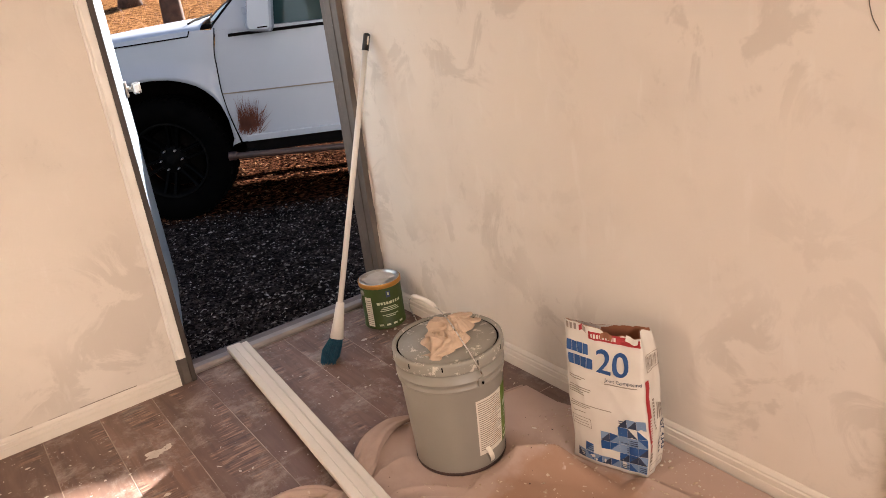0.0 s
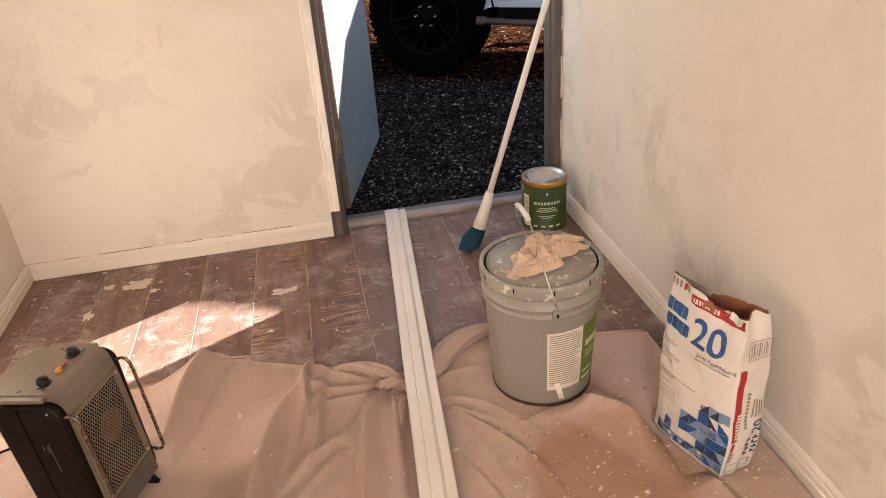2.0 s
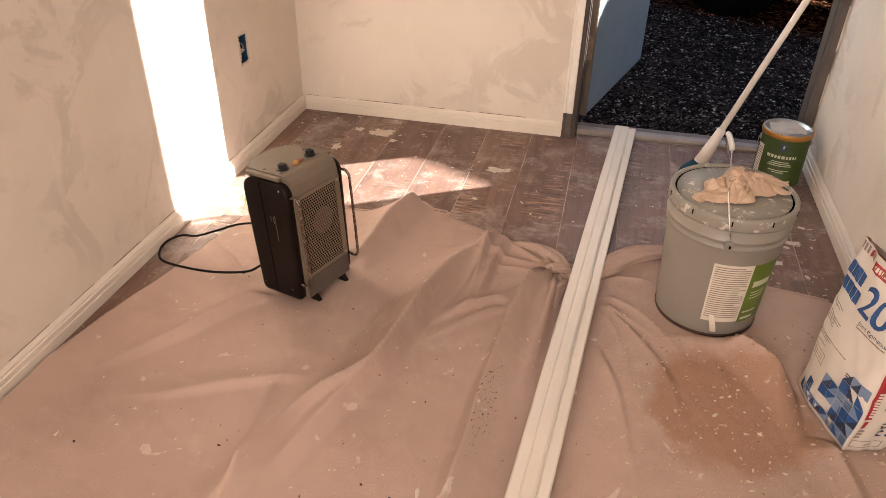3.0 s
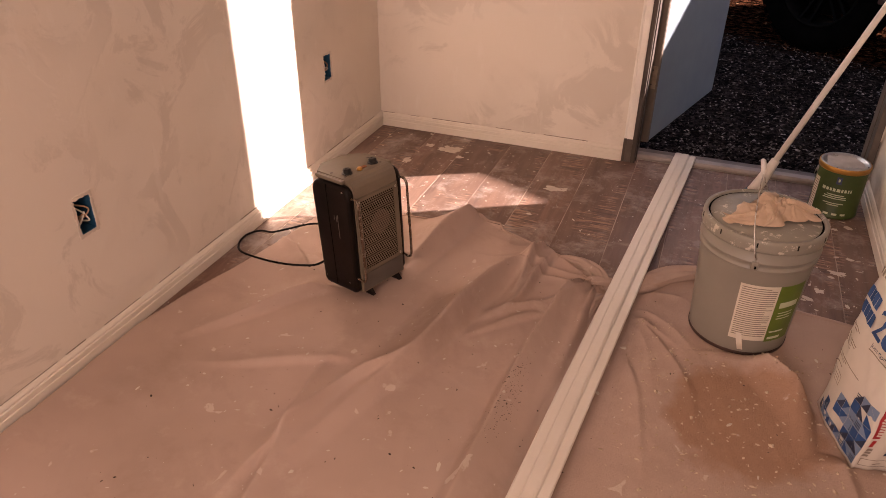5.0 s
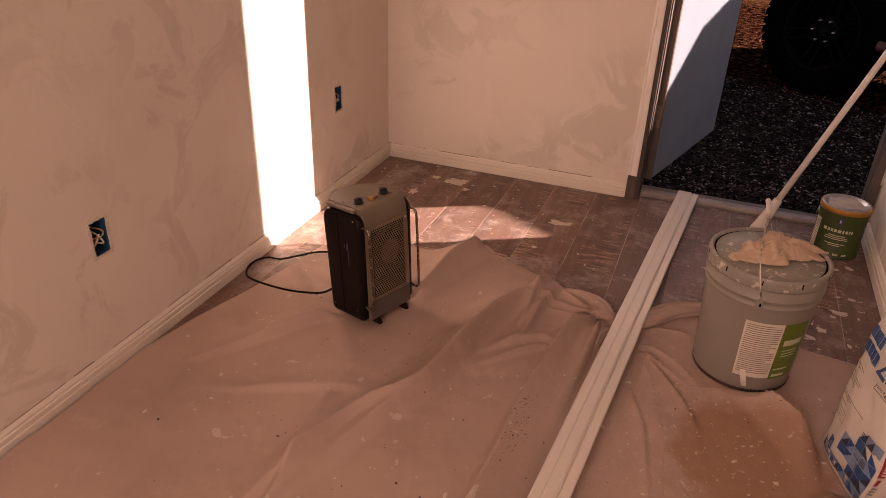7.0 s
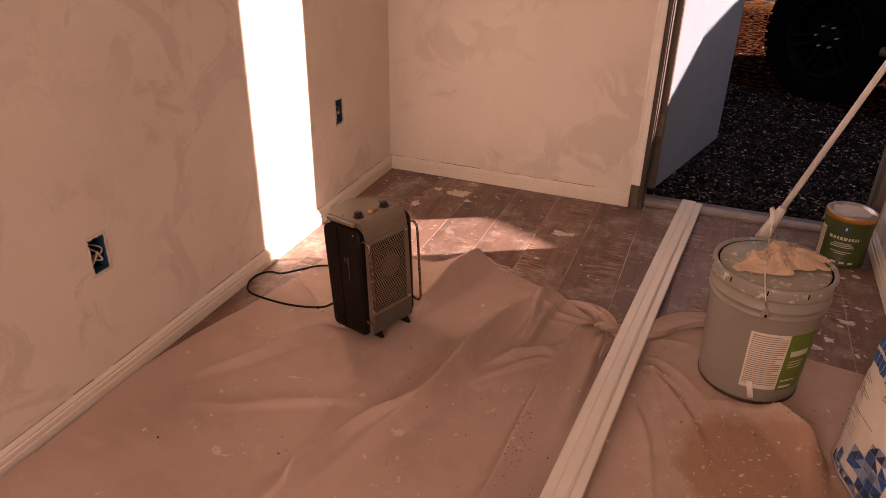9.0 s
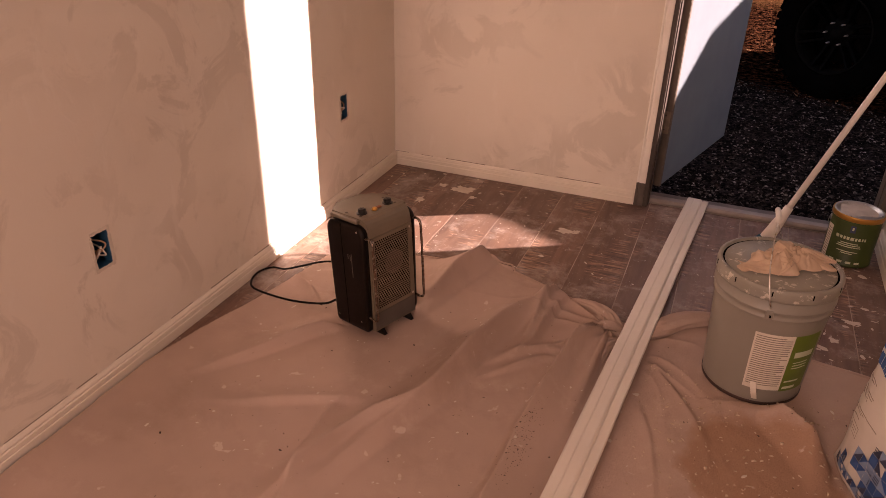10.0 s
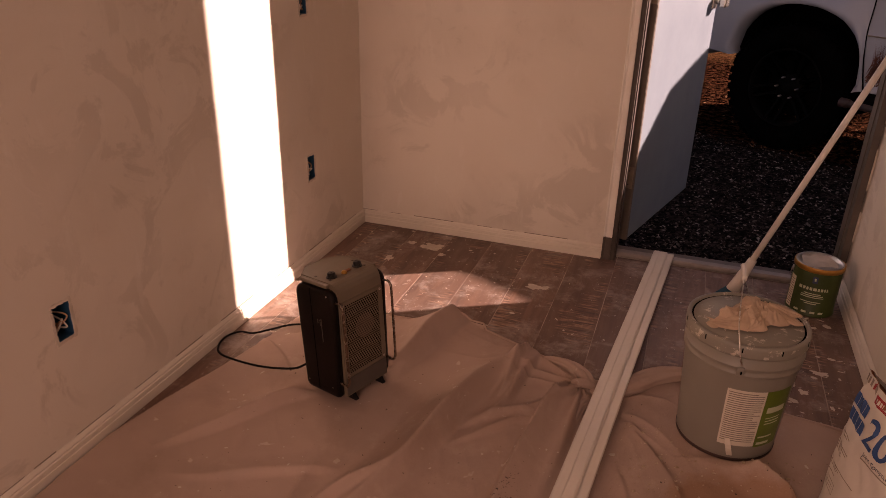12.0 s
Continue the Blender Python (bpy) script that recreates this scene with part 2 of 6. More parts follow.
M_BOXBLUE = simple("blue_outlet_box", (0.012, 0.085, 0.17), (0.010, 0.065, 0.13), 30, 0.4, bmp=0.05)
M_COPPER = simple("bare_wire", (0.55, 0.34, 0.22), (0.45, 0.28, 0.18), 40, 0.35, metal=0.5, bmp=0.0)
M_WHITEWIRE = simple("white_wire", (0.75, 0.72, 0.68), (0.68, 0.65, 0.6), 40, 0.4, bmp=0.0)
M_HBODY = simple("heater_beige", (0.185, 0.146, 0.103), (0.155, 0.122, 0.086), 8, 0.40, bmp=0.08, bscale=200, wear=(0.17, 0.12, 0.08), wear_lo=0.70)
M_HSIDE = simple("heater_black", (0.0060, 0.0036, 0.0028), (0.010, 0.006, 0.0048), 9, 0.42, gloss=0.16, bmp=0.2, bscale=240, wear=(0.05, 0.04, 0.035), wear_lo=0.75)
M_HGREY = simple("heater_grey", (0.11, 0.095, 0.08), (0.085, 0.073, 0.062), 9, 0.42, bmp=0.08, bscale=200)
M_KNOB = simple("black_knob", (0.008, 0.007, 0.0065), (0.012, 0.011, 0.010), 30, 0.35, bmp=0.05)
M_ORANGE = simple("warm_element", (0.075, 0.034, 0.020), (0.035, 0.018, 0.012), 30, 0.5, bmp=0.0)
M_RUBBER = simple("cord_rubber", (0.007, 0.005, 0.0045), (0.010, 0.007, 0.006), 30, 0.7, bmp=0.1, gloss=0.12)
M_BUCKET = simple("grey_plastic", (0.285, 0.262, 0.222), (0.26, 0.238, 0.20), 4, 0.42, bmp=0.06, bscale=60, wear=(0.17, 0.145, 0.115), wear_lo=0.66)
M_LID = simple("plastered_lid", (0.30, 0.28, 0.235), (0.27, 0.25, 0.21), 14, 0.5, bmp=0.25, bscale=50, wear=(0.62, 0.57, 0.49), wear_lo=0.575)
M_PAPER = simple("label_paper", (0.74, 0.68, 0.58), (0.70, 0.64, 0.54), 14, 0.6, bmp=0.05)
M_INK = simple("grey_print", (0.30, 0.25, 0.20), (0.26, 0.21, 0.17), 30, 0.6, bmp=0.0)
M_LIME = simple("lime_label", (0.13, 0.20, 0.022), (0.11, 0.17, 0.02), 14, 0.45, bmp=0.0)
M_GREEN = simple("dark_green_label", (0.034, 0.062, 0.010), (0.050, 0.088, 0.014), 10, 0.40, bmp=0.05)
M_PALETEXT = simple("pale_print", (0.62, 0.66, 0.48), (0.58, 0.62, 0.44), 30, 0.5, bmp=0.0)
M_BLUEMARK = simple("blue_mark", (0.045, 0.07, 0.16), (0.04, 0.06, 0.14), 30, 0.5, bmp=0.0)
M_GOLD = simple("gold_rim", (0.55, 0.27, 0.06), (0.45, 0.22, 0.05), 20, 0.35, metal=0.6, bmp=0.05)
M_TIN = simple("tin", (0.55, 0.52, 0.48), (0.48, 0.45, 0.41), 20, 0.30, metal=0.9, bmp=0.1, wear=(0.72, 0.68, 0.62), wear_lo=0.6)
M_DRYPAINT = simple("dried_paint", (0.56, 0.50, 0.44), (0.44, 0.39, 0.34), 20, 0.55, bmp=0.3)
M_RAG = simple("tan_rag", (0.66, 0.49, 0.355), (0.54, 0.39, 0.28), 22, 0.9, bmp=0.6, bscale=90)
M_BAG = simple("white_bag_paper", (0.70, 0.65, 0.58), (0.65, 0.60, 0.53), 9, 0.55, bmp=0.25, bscale=40)
M_KRAFT = simple("kraft_lining", (0.33, 0.13, 0.065), (0.26, 0.10, 0.05), 14, 0.85, bmp=0.3)
M_RED = simple("red_print", (0.40, 0.022, 0.028), (0.35, 0.02, 0.025), 20, 0.5, bmp=0.0)
M_BLUE = simple("blue_print", (0.018, 0.082, 0.245), (0.016, 0.072, 0.215), 20, 0.5, bmp=0.0)
M_BLUE2 = simple("pale_blue_print", (0.20, 0.28, 0.42), (0.17, 0.25, 0.38), 20, 0.5, bmp=0.0)
M_NAVY = simple("navy_print", (0.030, 0.042, 0.085), (0.026, 0.037, 0.075), 20, 0.5, bmp=0.0)
M_BROOM = simple("white_broom_plastic", (0.74, 0.70, 0.65), (0.70, 0.66, 0.60), 10, 0.38, bmp=0.05)
M_BRISTLE = simple("teal_bristle", (0.016, 0.070, 0.125), (0.030, 0.125, 0.19), 30, 0.6, bmp=0.0)
M_PLASTER = simple("dry_plaster", (0.66, 0.59, 0.51), (0.58, 0.51, 0.44), 30, 0.9, bmp=0.4)
M_CRUMB = simple("plaster_crumb", (0.62, 0.50, 0.38), (0.36, 0.25, 0.17), 60, 0.9, bmp=0.3)
M_DIRT = simple("dark_dirt", (0.07, 0.04, 0.03), (0.045, 0.028, 0.02), 60, 0.95, bmp=0.3)
# White paint; reflected sky blue is mixed into the base colour
M_TRUCK = simple("sky_tinted_truck_paint", (0.475, 0.510, 0.580), (0.445, 0.480, 0.550), 2, 0.20, bmp=0.0)
M_TYRE = simple("tyre_rubber", (0.0016, 0.0016, 0.0016), (0.003, 0.0028, 0.0028), 12, 0.95, bmp=0.5, bscale=40, gloss=0.02)
M_RIM = simple("black_rim", (0.004, 0.004, 0.004), (0.006, 0.006, 0.006), 12, 0.6, metal=0.0, bmp=0.05, gloss=0.03)
M_MUD = simple("red_mud", (0.20, 0.075, 0.05), (0.14, 0.052, 0.036), 25, 0.95, bmp=0.5)
M_STEPBAR = simple("rusty_step_bar", (0.10, 0.052, 0.042), (0.05, 0.034, 0.030), 8, 0.5, bmp=0.4, bscale=40)
def chip_material(name, stops, rough=0.9):
    """Every stone or leaf takes a tone of its own."""
    m, nt, b = node_mat(name)
    rnd = nt.nodes.new("ShaderNodeNewGeometry").outputs["Random Per Island"]
    r = nt.nodes.new("ShaderNodeValToRGB")
    while len(r.color_ramp.elements) < len(stops):
        r.color_ramp.elements.new(0.5)
    for e, (p, c) in zip(r.color_ramp.elements, stops):
        e.position, e.color = p, (*c, 1)
    nt.links.new(rnd, r.inputs["Fac"])
    v = coords(nt, world_space=True)
    c = mix(nt, ramp(nt, noise_tex(nt, v, 130, 4, 0.6), 0.40, 0.62), r.outputs["Color"], mix(nt, 1.0, r.outputs["Color"], (0.45, 0.43, 0.42), "MULTIPLY"))
    nt.links.new(c, b.inputs["Base Color"])
    b.inputs["Roughness"].default_value = rough
    b.inputs["Specular IOR Level"].default_value = 0.0
    bump(nt, b, noise_tex(nt, v, 200, 4), 0.4, 0.001)
    return m


M_CHIP = simple("pale_metal", (0.62, 0.58, 0.56), (0.30, 0.28, 0.27), 40, 0.5, bmp=0.3)
M_STONES = chip_material("gravel_chips", [(0.0, (0.004, 0.0035, 0.0035)), (0.45, (0.022, 0.017, 0.016)), (0.70, (0.085, 0.068, 0.063)), (0.90, (0.21, 0.185, 0.175)), (1.0, (0.46, 0.42, 0.40))])
M_LITTER = chip_material("fallen_leaves", [(0.0, (0.004, 0.0014, 0.001)), (0.50, (0.055, 0.023, 0.013)), (0.85, (0.185, 0.082, 0.045)), (1.0, (0.45, 0.27, 0.16))])
# Left jamb's brown, with the shade it stands in put into the colour
M_JAMBL = simple("shaded_brown_jamb", (0.062, 0.047, 0.037), (0.045, 0.034, 0.028), 9, 0.55, bmp=0.25, bscale=60, wear=(0.30, 0.25, 0.20), wear_lo=0.72)
M_JAMBEDGE = simple("grey_brown_edge", (0.175, 0.140, 0.110), (0.135, 0.108, 0.085), 9, 0.55, bmp=0.2, bscale=60, wear=(0.40, 0.34, 0.28), wear_lo=0.72)
M_HINGE = simple("painted_hinge", (0.34, 0.27, 0.20), (0.25, 0.20, 0.15), 40, 0.5, metal=0.2, bmp=0.2)
M_SPOKE = simple("satin_black_spoke", (0.0022, 0.0022, 0.0024), (0.0018, 0.0018, 0.002), 12, 0.45, bmp=0.05, gloss=0.03)
M_BARK = simple("bark", (0.12, 0.065, 0.045), (0.07, 0.04, 0.03), 9, 0.95, bmp=0.9, bscale=20)
M_TWIG = simple("dry_twig", (0.24, 0.105, 0.056), (0.10, 0.042, 0.024), 9, 0.95, bmp=0.0)
M_CEIL = simple("ceiling_paint", (0.74, 0.68, 0.58), (0.70, 0.64, 0.55), 3, 0.85, bmp=0.1)
M_ROLL = simple("tape_roll", (0.52, 0.40, 0.27), (0.45, 0.34, 0.22), 20, 0.6, bmp=0.1)


def glass_material():
    m, nt, b = node_mat("tinted_glass")
    b.inputs["Base Color"].default_value = (0.035, 0.075, 0.080, 1)
    b.inputs["Roughness"].default_value = 0.04
    b.inputs["Transmission Weight"].default_value = 0.35
    b.inputs["IOR"].default_value = 1.45
    return m


M_GLASS = glass_material()

# ---- mesh helpers ----
def mesh_object(name, bm, material, parent=None, smooth=False, at=None):
    bmesh.ops.recalc_face_normals(bm, faces=bm.faces)
    me = bpy.data.meshes.new(name)
    bm.to_mesh(me)
    bm.free()
    me.materials.append(material)
    if smooth:
        for p in me.polygons:
            p.use_smooth = True
    ob = new(name, me)
    if parent is not None:
        ob.parent = parent
    if at is not None:
        ob.matrix_basis = at
    return ob


def part(name, bm, material, parent, label="", smooth=False, at=None):
    ob = mesh_object(name, bm, material, parent, smooth, at)
    return tagged(ob, label) if label else ob


def thing(name, label, category, at=None, group="", kind=""):
    ob = new(name)
    ob.empty_display_size = 0.05
    if at is not None:
        ob.matrix_basis = at
    return tagged(ob, label, category, group, kind)


def box(x0, y0, z0, x1, y1, z1, bevel=0.0, bm=None, segs=2):
    bm = bm or bmesh.new()
    r = bmesh.ops.create_cube(bm, size=1.0, matrix=Matrix.Translation(((x0 + x1) / 2, (y0 + y1) / 2, (z0 + z1) / 2)) @ Matrix.Diagonal((x1 - x0, y1 - y0, z1 - z0, 1)))
    if bevel:
        es = list({e for v in r["verts"] for e in v.link_edges})
        bmesh.ops.bevel(bm, geom=es, offset=bevel, segments=segs, affect="EDGES", profile=0.6)
    return bm


def loft(rings, bm=None, closed=True, caps=True):
    bm = bm or bmesh.new()
    vs = [[bm.verts.new(p) for p in r] for r in rings]
    n = len(vs[0])
    for a, b in zip(vs, vs[1:]):
        for i in range(n if closed else n - 1):
            j = (i + 1) % n
            bm.faces.new((a[i], a[j], b[j], b[i]))
    if caps and closed:
        bm.faces.new(vs[0][::-1])
        bm.faces.new(vs[-1])
    return bm


def lathe(profile, seg=48, bm=None, caps=True):
    return loft([[(r * math.cos(2 * math.pi * i / seg), r * math.sin(2 * math.pi * i / seg), z) for i in range(seg)] for r, z in profile], bm, True, caps)


def smooth_path(pts, n=8):
    p = [Vector(q) for q in pts]
    p = [2 * p[0] - p[1]] + p + [2 * p[-1] - p[-2]]
    out = []
    for i in range(1, len(p) - 2):
        for k in range(n):
            t = k / n
            out.append(0.5 * (2 * p[i] + (p[i + 1] - p[i - 1]) * t + (2 * p[i - 1] - 5 * p[i] + 4 * p[i + 1] - p[i + 2]) * t * t + (3 * p[i] - p[i - 1] - 3 * p[i + 1] + p[i + 2]) * t ** 3))
    return out + [p[-2]]


def tube(pts, radius, seg=8, bm=None):
    pts = [Vector(p) for p in pts]
    rings, side = [], None
    for i, p in enumerate(pts):
        d = (pts[min(i + 1, len(pts) - 1)] - pts[max(i - 1, 0)]).normalized()
        if side is None:
            side = d.cross(Vector((0, 0, 1)) if abs(d.z) < 0.9 else Vector((1, 0, 0))).normalized()
        side = (side - d * side.dot(d)).normalized()
        up = d.cross(side)
        r = radius(i / (len(pts) - 1)) if callable(radius) else radius
        rings.append([p + (side * math.cos(2 * math.pi * k / seg) + up * math.sin(2 * math.pi * k / seg)) * r for k in range(seg)])
    return loft(rings, bm)


def extrude_profile(profile, a, b, out, up=Vector((0, 0, 1))):
    """A moulding from a to b; profile rows are (distance along out, height along up)."""
    a, b, out = Vector(a), Vector(b), Vector(out)
    return loft([[p + out * u + up * w for u, w in profile] for p in (a, b)])


def grid(nx, ny, f, bm=None):
    bm = bm or bmesh.new()
    vs = [[bm.verts.new(f(i / nx, j / ny)) for i in range(nx + 1)] for j in range(ny + 1)]
    for j in range(ny):
        for i in range(nx):
            bm.faces.new((vs[j][i], vs[j][i + 1], vs[j + 1][i + 1], vs[j + 1][i]))
    return bm



def text_bm(body, size, width=1.0):
    """The outline of a word, filled, in the xy plane from its lower left corner."""
    cu = bpy.data.curves.new("text", "FONT")
    cu.body, cu.size, cu.resolution_u = body, size, 4
    ob = bpy.data.objects.new("text", cu)
    scene.collection.objects.link(ob)
    me = bpy.data.meshes.new_from_object(ob.evaluated_get(bpy.context.evaluated_depsgraph_get()))
    bm = bmesh.new()
    bm.from_mesh(me)
    bpy.data.objects.remove(ob)
    bpy.data.curves.remove(cu)
    bpy.data.meshes.remove(me)
    for v in bm.verts:
        v.co.x *= width
    return bm

# ---- the room ----
W, BACK, CEIL = 1.995, -4.3, 2.4          # right wall, back wall, ceiling
DOOR_L, DOOR_R, DOOR_H, WALL = 1.125, 1.987, 2.06, 0.115


def structure(name, bm, material, label, category, smooth=False):
    return tagged(mesh_object(name, bm, material, None, smooth), label, category, kind="structure")


far = box(-0.15, 0, -0.2, DOOR_L, WALL, CEIL)
box(DOOR_L, 0, DOOR_H, W + 0.15, WALL, CEIL, bm=far)
structure("wall_north", far, M_WALL, "skim-coated beige plaster wall with uneven trowel patches", "wall")
# the left wall, pierced for three electrical boxes
def left_wall():
    bm = bmesh.new()
    y = BACK
    spans = [(-1.6915, [(0.375)]), (-0.4565, [0.392, 1.005])]
    for yc, zs in spans:
        h, v = 0.0275, 0.049
        box(-0.15, y, -0.2, 0, yc - h, CEIL, bm=bm)
        z = -0.2
        for zc in zs:
            box(-0.15, yc - h, z, 0, yc + h, zc - v, bm=bm)
            z = zc + v
        box(-0.15, yc - h, z, 0, yc + h, CEIL, bm=bm)
        y = yc + h
    return box(-0.15, y, -0.2, 0, 0, CEIL, bm=bm)
structure("wall_west", left_wall(), M_WALL, "skim-coated beige plaster wall with cut-outs for electrical boxes", "wall")
right = box(W, -1.985, -0.2, W + 0.15, WALL, CEIL)
box(W, -2.83, 2.06, W + 0.15, -1.985, CEIL, bm=right)
box(W, BACK, -0.2, W + 0.15, -2.83, CEIL, bm=right)
structure("wall_east", right, M_WALL, "skim-coated beige plaster wall with grey repair patches", "wall")
back = box(-0.15, BACK - 0.15, -0.2, 0.3, BACK, CEIL)
box(1.6, BACK - 0.15, -0.2, W + 0.15, BACK, CEIL, bm=back)
box(0.3, BACK - 0.15, -0.2, 1.6, BACK, 0.95, bm=back)
box(0.3, BACK - 0.15, 2.15, 1.6, BACK, CEIL, bm=back)
structure("wall_south", back, M_WALL, "plain beige plaster wall with a window opening", "wall")
structure("ceiling", box(-0.15, BACK - 0.15, CEIL, W + 0.15, WALL, CEIL + 0.12), M_CEIL, "plain off-white painted ceiling", "ceiling")

structure("crack", tube(smooth_path([(W - 0.0004, -1.835, 1.260), (W - 0.0004, -1.858, 1.130), (W - 0.0004, -1.877, 1.088)], 5), 0.0009, 6), M_JAMB, "thin dark crack in the plaster", "crack")
# baseboards with a moulded top
BASE = [(0, 0), (0.014, 0), (0.014, 0.040), (0.0115, 0.043), (0.0125, 0.047), (0.0125, 0.062), (0.009, 0.066), (0.0095, 0.072), (0.006, 0.080), (0.003, 0.084), (0, 0.085)]
BASE_R = [(u, w * 0.82) for u, w in BASE]
BASE = [(u, w * 0.70) for u, w in BASE]
base_label = "cream painted wooden baseboard with a moulded top edge"
structure("baseboard", extrude_profile(BASE, (0.001, BACK, 0.001), (0.001, -1.005, 0.001), (1, 0, 0)), M_TRIM, base_label, "baseboard")
structure("baseboard", extrude_profile(BASE, (0.001, -1.002, 0.001), (0.001, 0, 0.001), (1, 0, 0)), M_TRIM, base_label, "baseboard")
structure("baseboard", extrude_profile(BASE, (0.0155, -0.001, 0.001), (DOOR_L - 0.0375, -0.001, 0.001), (0, -1, 0)), M_TRIM, base_label, "baseboard")
structure("baseboard", extrude_profile(BASE_R, (W - 0.001, -1.975, 0.001), (W - 0.001, 0.0, 0.001), (-1, 0, 0)), M_TRIM, base_label, "baseboard")

def plaster_gap(a, b, top, out, seed):
    """Short dark slits where the plaster stops above a baseboard; their colour is the gap's shadow."""
    rng = random.Random(seed)
    a, b, out = Vector(a), Vector(b), Vector(out)
    d, bm = (b - a).normalized(), bmesh.new()
    k = 0.0
    while k < (b - a).length - 0.2:
        l, hgt = rng.uniform(0.03, 0.20), rng.uniform(0.0008, 0.0024)
        p, q = a + d * k, a + d * (k + l)
        loft([[r + out * u + Vector((0, 0, top + w)) for u, w in ((0.0002, 0), (0.0016, 0), (0.0010, hgt), (0.0002, hgt))] for r in (p, q)], bm)
        k += l + rng.uniform(0.01, 0.14)
    return bm
gap_label = "broken dark gap line above the baseboard, its shadow as colour"
structure("trim_gap", plaster_gap((0, BACK, 0), (0, 0, 0), 0.0605, (1, 0, 0), 3), M_GAP, gap_label, "gap")
structure("trim_gap", plaster_gap((0, 0, 0), (1.05, 0, 0), 0.0605, (0, -1, 0), 4), M_GAP, gap_label, "gap")
# outer door frame
frame_thing = thing("door_frame", "weathered brown door frame with chipped white casing", "door frame", kind="structure")
part("jamb", box(DOOR_L, -0.0125, 0.0, DOOR_L + 0.018, 0.15, DOOR_H, 0.002), M_JAMBL, frame_thing)
part("weather_strip", box(DOOR_L + 0.018, 0.014, 0.0, DOOR_L + 0.0225, 0.045, DOOR_H - 0.02, 0.002), M_JAMBDARK, frame_thing)
part("jamb", box(DOOR_R - 0.022, 0.004, 0.0, DOOR_R + 0.004, WALL + 0.012, DOOR_H, 0.002), M_JAMB, frame_thing)
part("stop", box(DOOR_R - 0.026, 0.045, 0.0, DOOR_R - 0.022, 0.09, DOOR_H - 0.02, 0.002), M_JAMB, frame_thing)
part("head", box(DOOR_L + 0.018, 0.004, DOOR_H - 0.02, DOOR_R - 0.022, WALL + 0.012, DOOR_H, 0.002), M_JAMB, frame_thing)
CAS = [(0, 0), (0.0355, 0), (0.0355, 0.0105), (0.033, 0.0115), (0.014, 0.0115), (0.010, 0.007), (0.004, 0.010), (0, 0.0095)]
def casing(x, sgn, y0, y1, z0, z1):
    return loft([[(x + sgn * u, -w, z) for u, w in CAS] for z in (z0, z1)])
part("casing", casing(DOOR_L - 0.036, 1, 0, 0, 0.10, DOOR_H + 0.03), M_CASING, frame_thing, "chipped white casing strip")
part("casing_foot", casing(DOOR_L - 0.036, 1, 0, 0, 0.0, 0.099), M_JAMB, frame_thing, "bare grey-brown foot of the casing")
def ragged_edge():
    rng = random.Random(5)
    bm = bmesh.new()
    z = 0.22
    while z < 2.0:
        h = rng.uniform(0.05, 0.16)
        w = rng.uniform(0.003, 0.008)
        box(W - w, 0.001, z, W - 0.0005, 0.012, z + h, 0.0008, bm=bm)
        z += h + rng.uniform(0.01, 0.10)
    return bm
part("ragged_edge", ragged_edge(), M_PLASTER, frame_thing, "broken white plaster edge beside the jamb")
sill = thing("threshold", "worn metal threshold across the doorway", "threshold", kind="structure")
part("plate", loft([[(x, 0.036, 0.001), (x, 0.036, 0.012), (x, 0.043, 0.020), (x, 0.072, 0.022), (x, 0.076, 0.016), (x, 0.076, 0.001)] for x in (DOOR_L + 0.018, DOOR_R - 0.022)]), M_SILL, sill)
part("outer_plate", loft([[(x, 0.077, 0.001), (x, 0.077, 0.017), (x, 0.115, 0.014), (x, 0.150, 0.004), (x, 0.150, -0.03)] for x in (DOOR_L + 0.018, DOOR_R - 0.022)]), M_SILLDARK, sill)
structure("foundation", box(-0.15, 0.0, -0.6, W + 0.15, WALL, -0.004), M_PLASTER, "rough grey footing under the doorway", "foundation")

# inner doorway in the east wall, closed by a plain door
inner = thing("door_2", "closed plain white door in a cream casing", "door", kind="structure")
part("slab", box(W + 0.05, -2.815, 0.012, W + 0.09, -2.0, 2.045, 0.002), M_BOARD, inner)
def side_casing(y0, y1, z0, z1):
    return box(W - 0.014, y0, z0, W + 0.0, y1, z1, 0.003)
part("casing", side_casing(-2.050, -1.980, 0.0, 2.10), M_TRIM, inner)
part("casing", side_casing(-2.895, -2.82, 0.0, 2.10), M_TRIM, inner)
part("casing", side_casing(-2.8195, -2.0505, 2.055, 2.10), M_TRIM, inner)

# window behind, unseen, added to go with the fill lamp
win = thing("window_1", "white window added unseen in the rear wall", "window", kind="structure")
for x0, x1, z0, z1 in ((0.3, 0.36, 0.95, 2.15), (1.54, 1.6, 0.95, 2.15), (0.36, 1.54, 0.95, 1.0), (0.36, 1.54, 2.1, 2.15)):
    part("window_frame", box(x0, BACK - 0.10, z0, x1, BACK - 0.05, z1, 0.003), M_CASING, win)

# ---- outer door, swung outwards ----
ang = math.degrees(math.atan2(0.835, 0.225))
door = thing("door_1", "white panel door swung open to the outside", "door", pose(1.168, 0.158, 0.03, 0, 0, ang), kind="structure")
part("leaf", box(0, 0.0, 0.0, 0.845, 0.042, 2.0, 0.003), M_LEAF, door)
part("edge_strip", box(0.0, -0.003, 0.0, 0.014, -0.0004, 2.0, 0.001), M_JAMBEDGE, door, "grey-brown edge strip")
knob = part("knob", box(-0.032, -0.012, -0.034, 0.032, 0.0, 0.034, 0.006), M_STEEL, door, "satin metal knob on a square rose", False, pose(0.785, 0, 0.93))
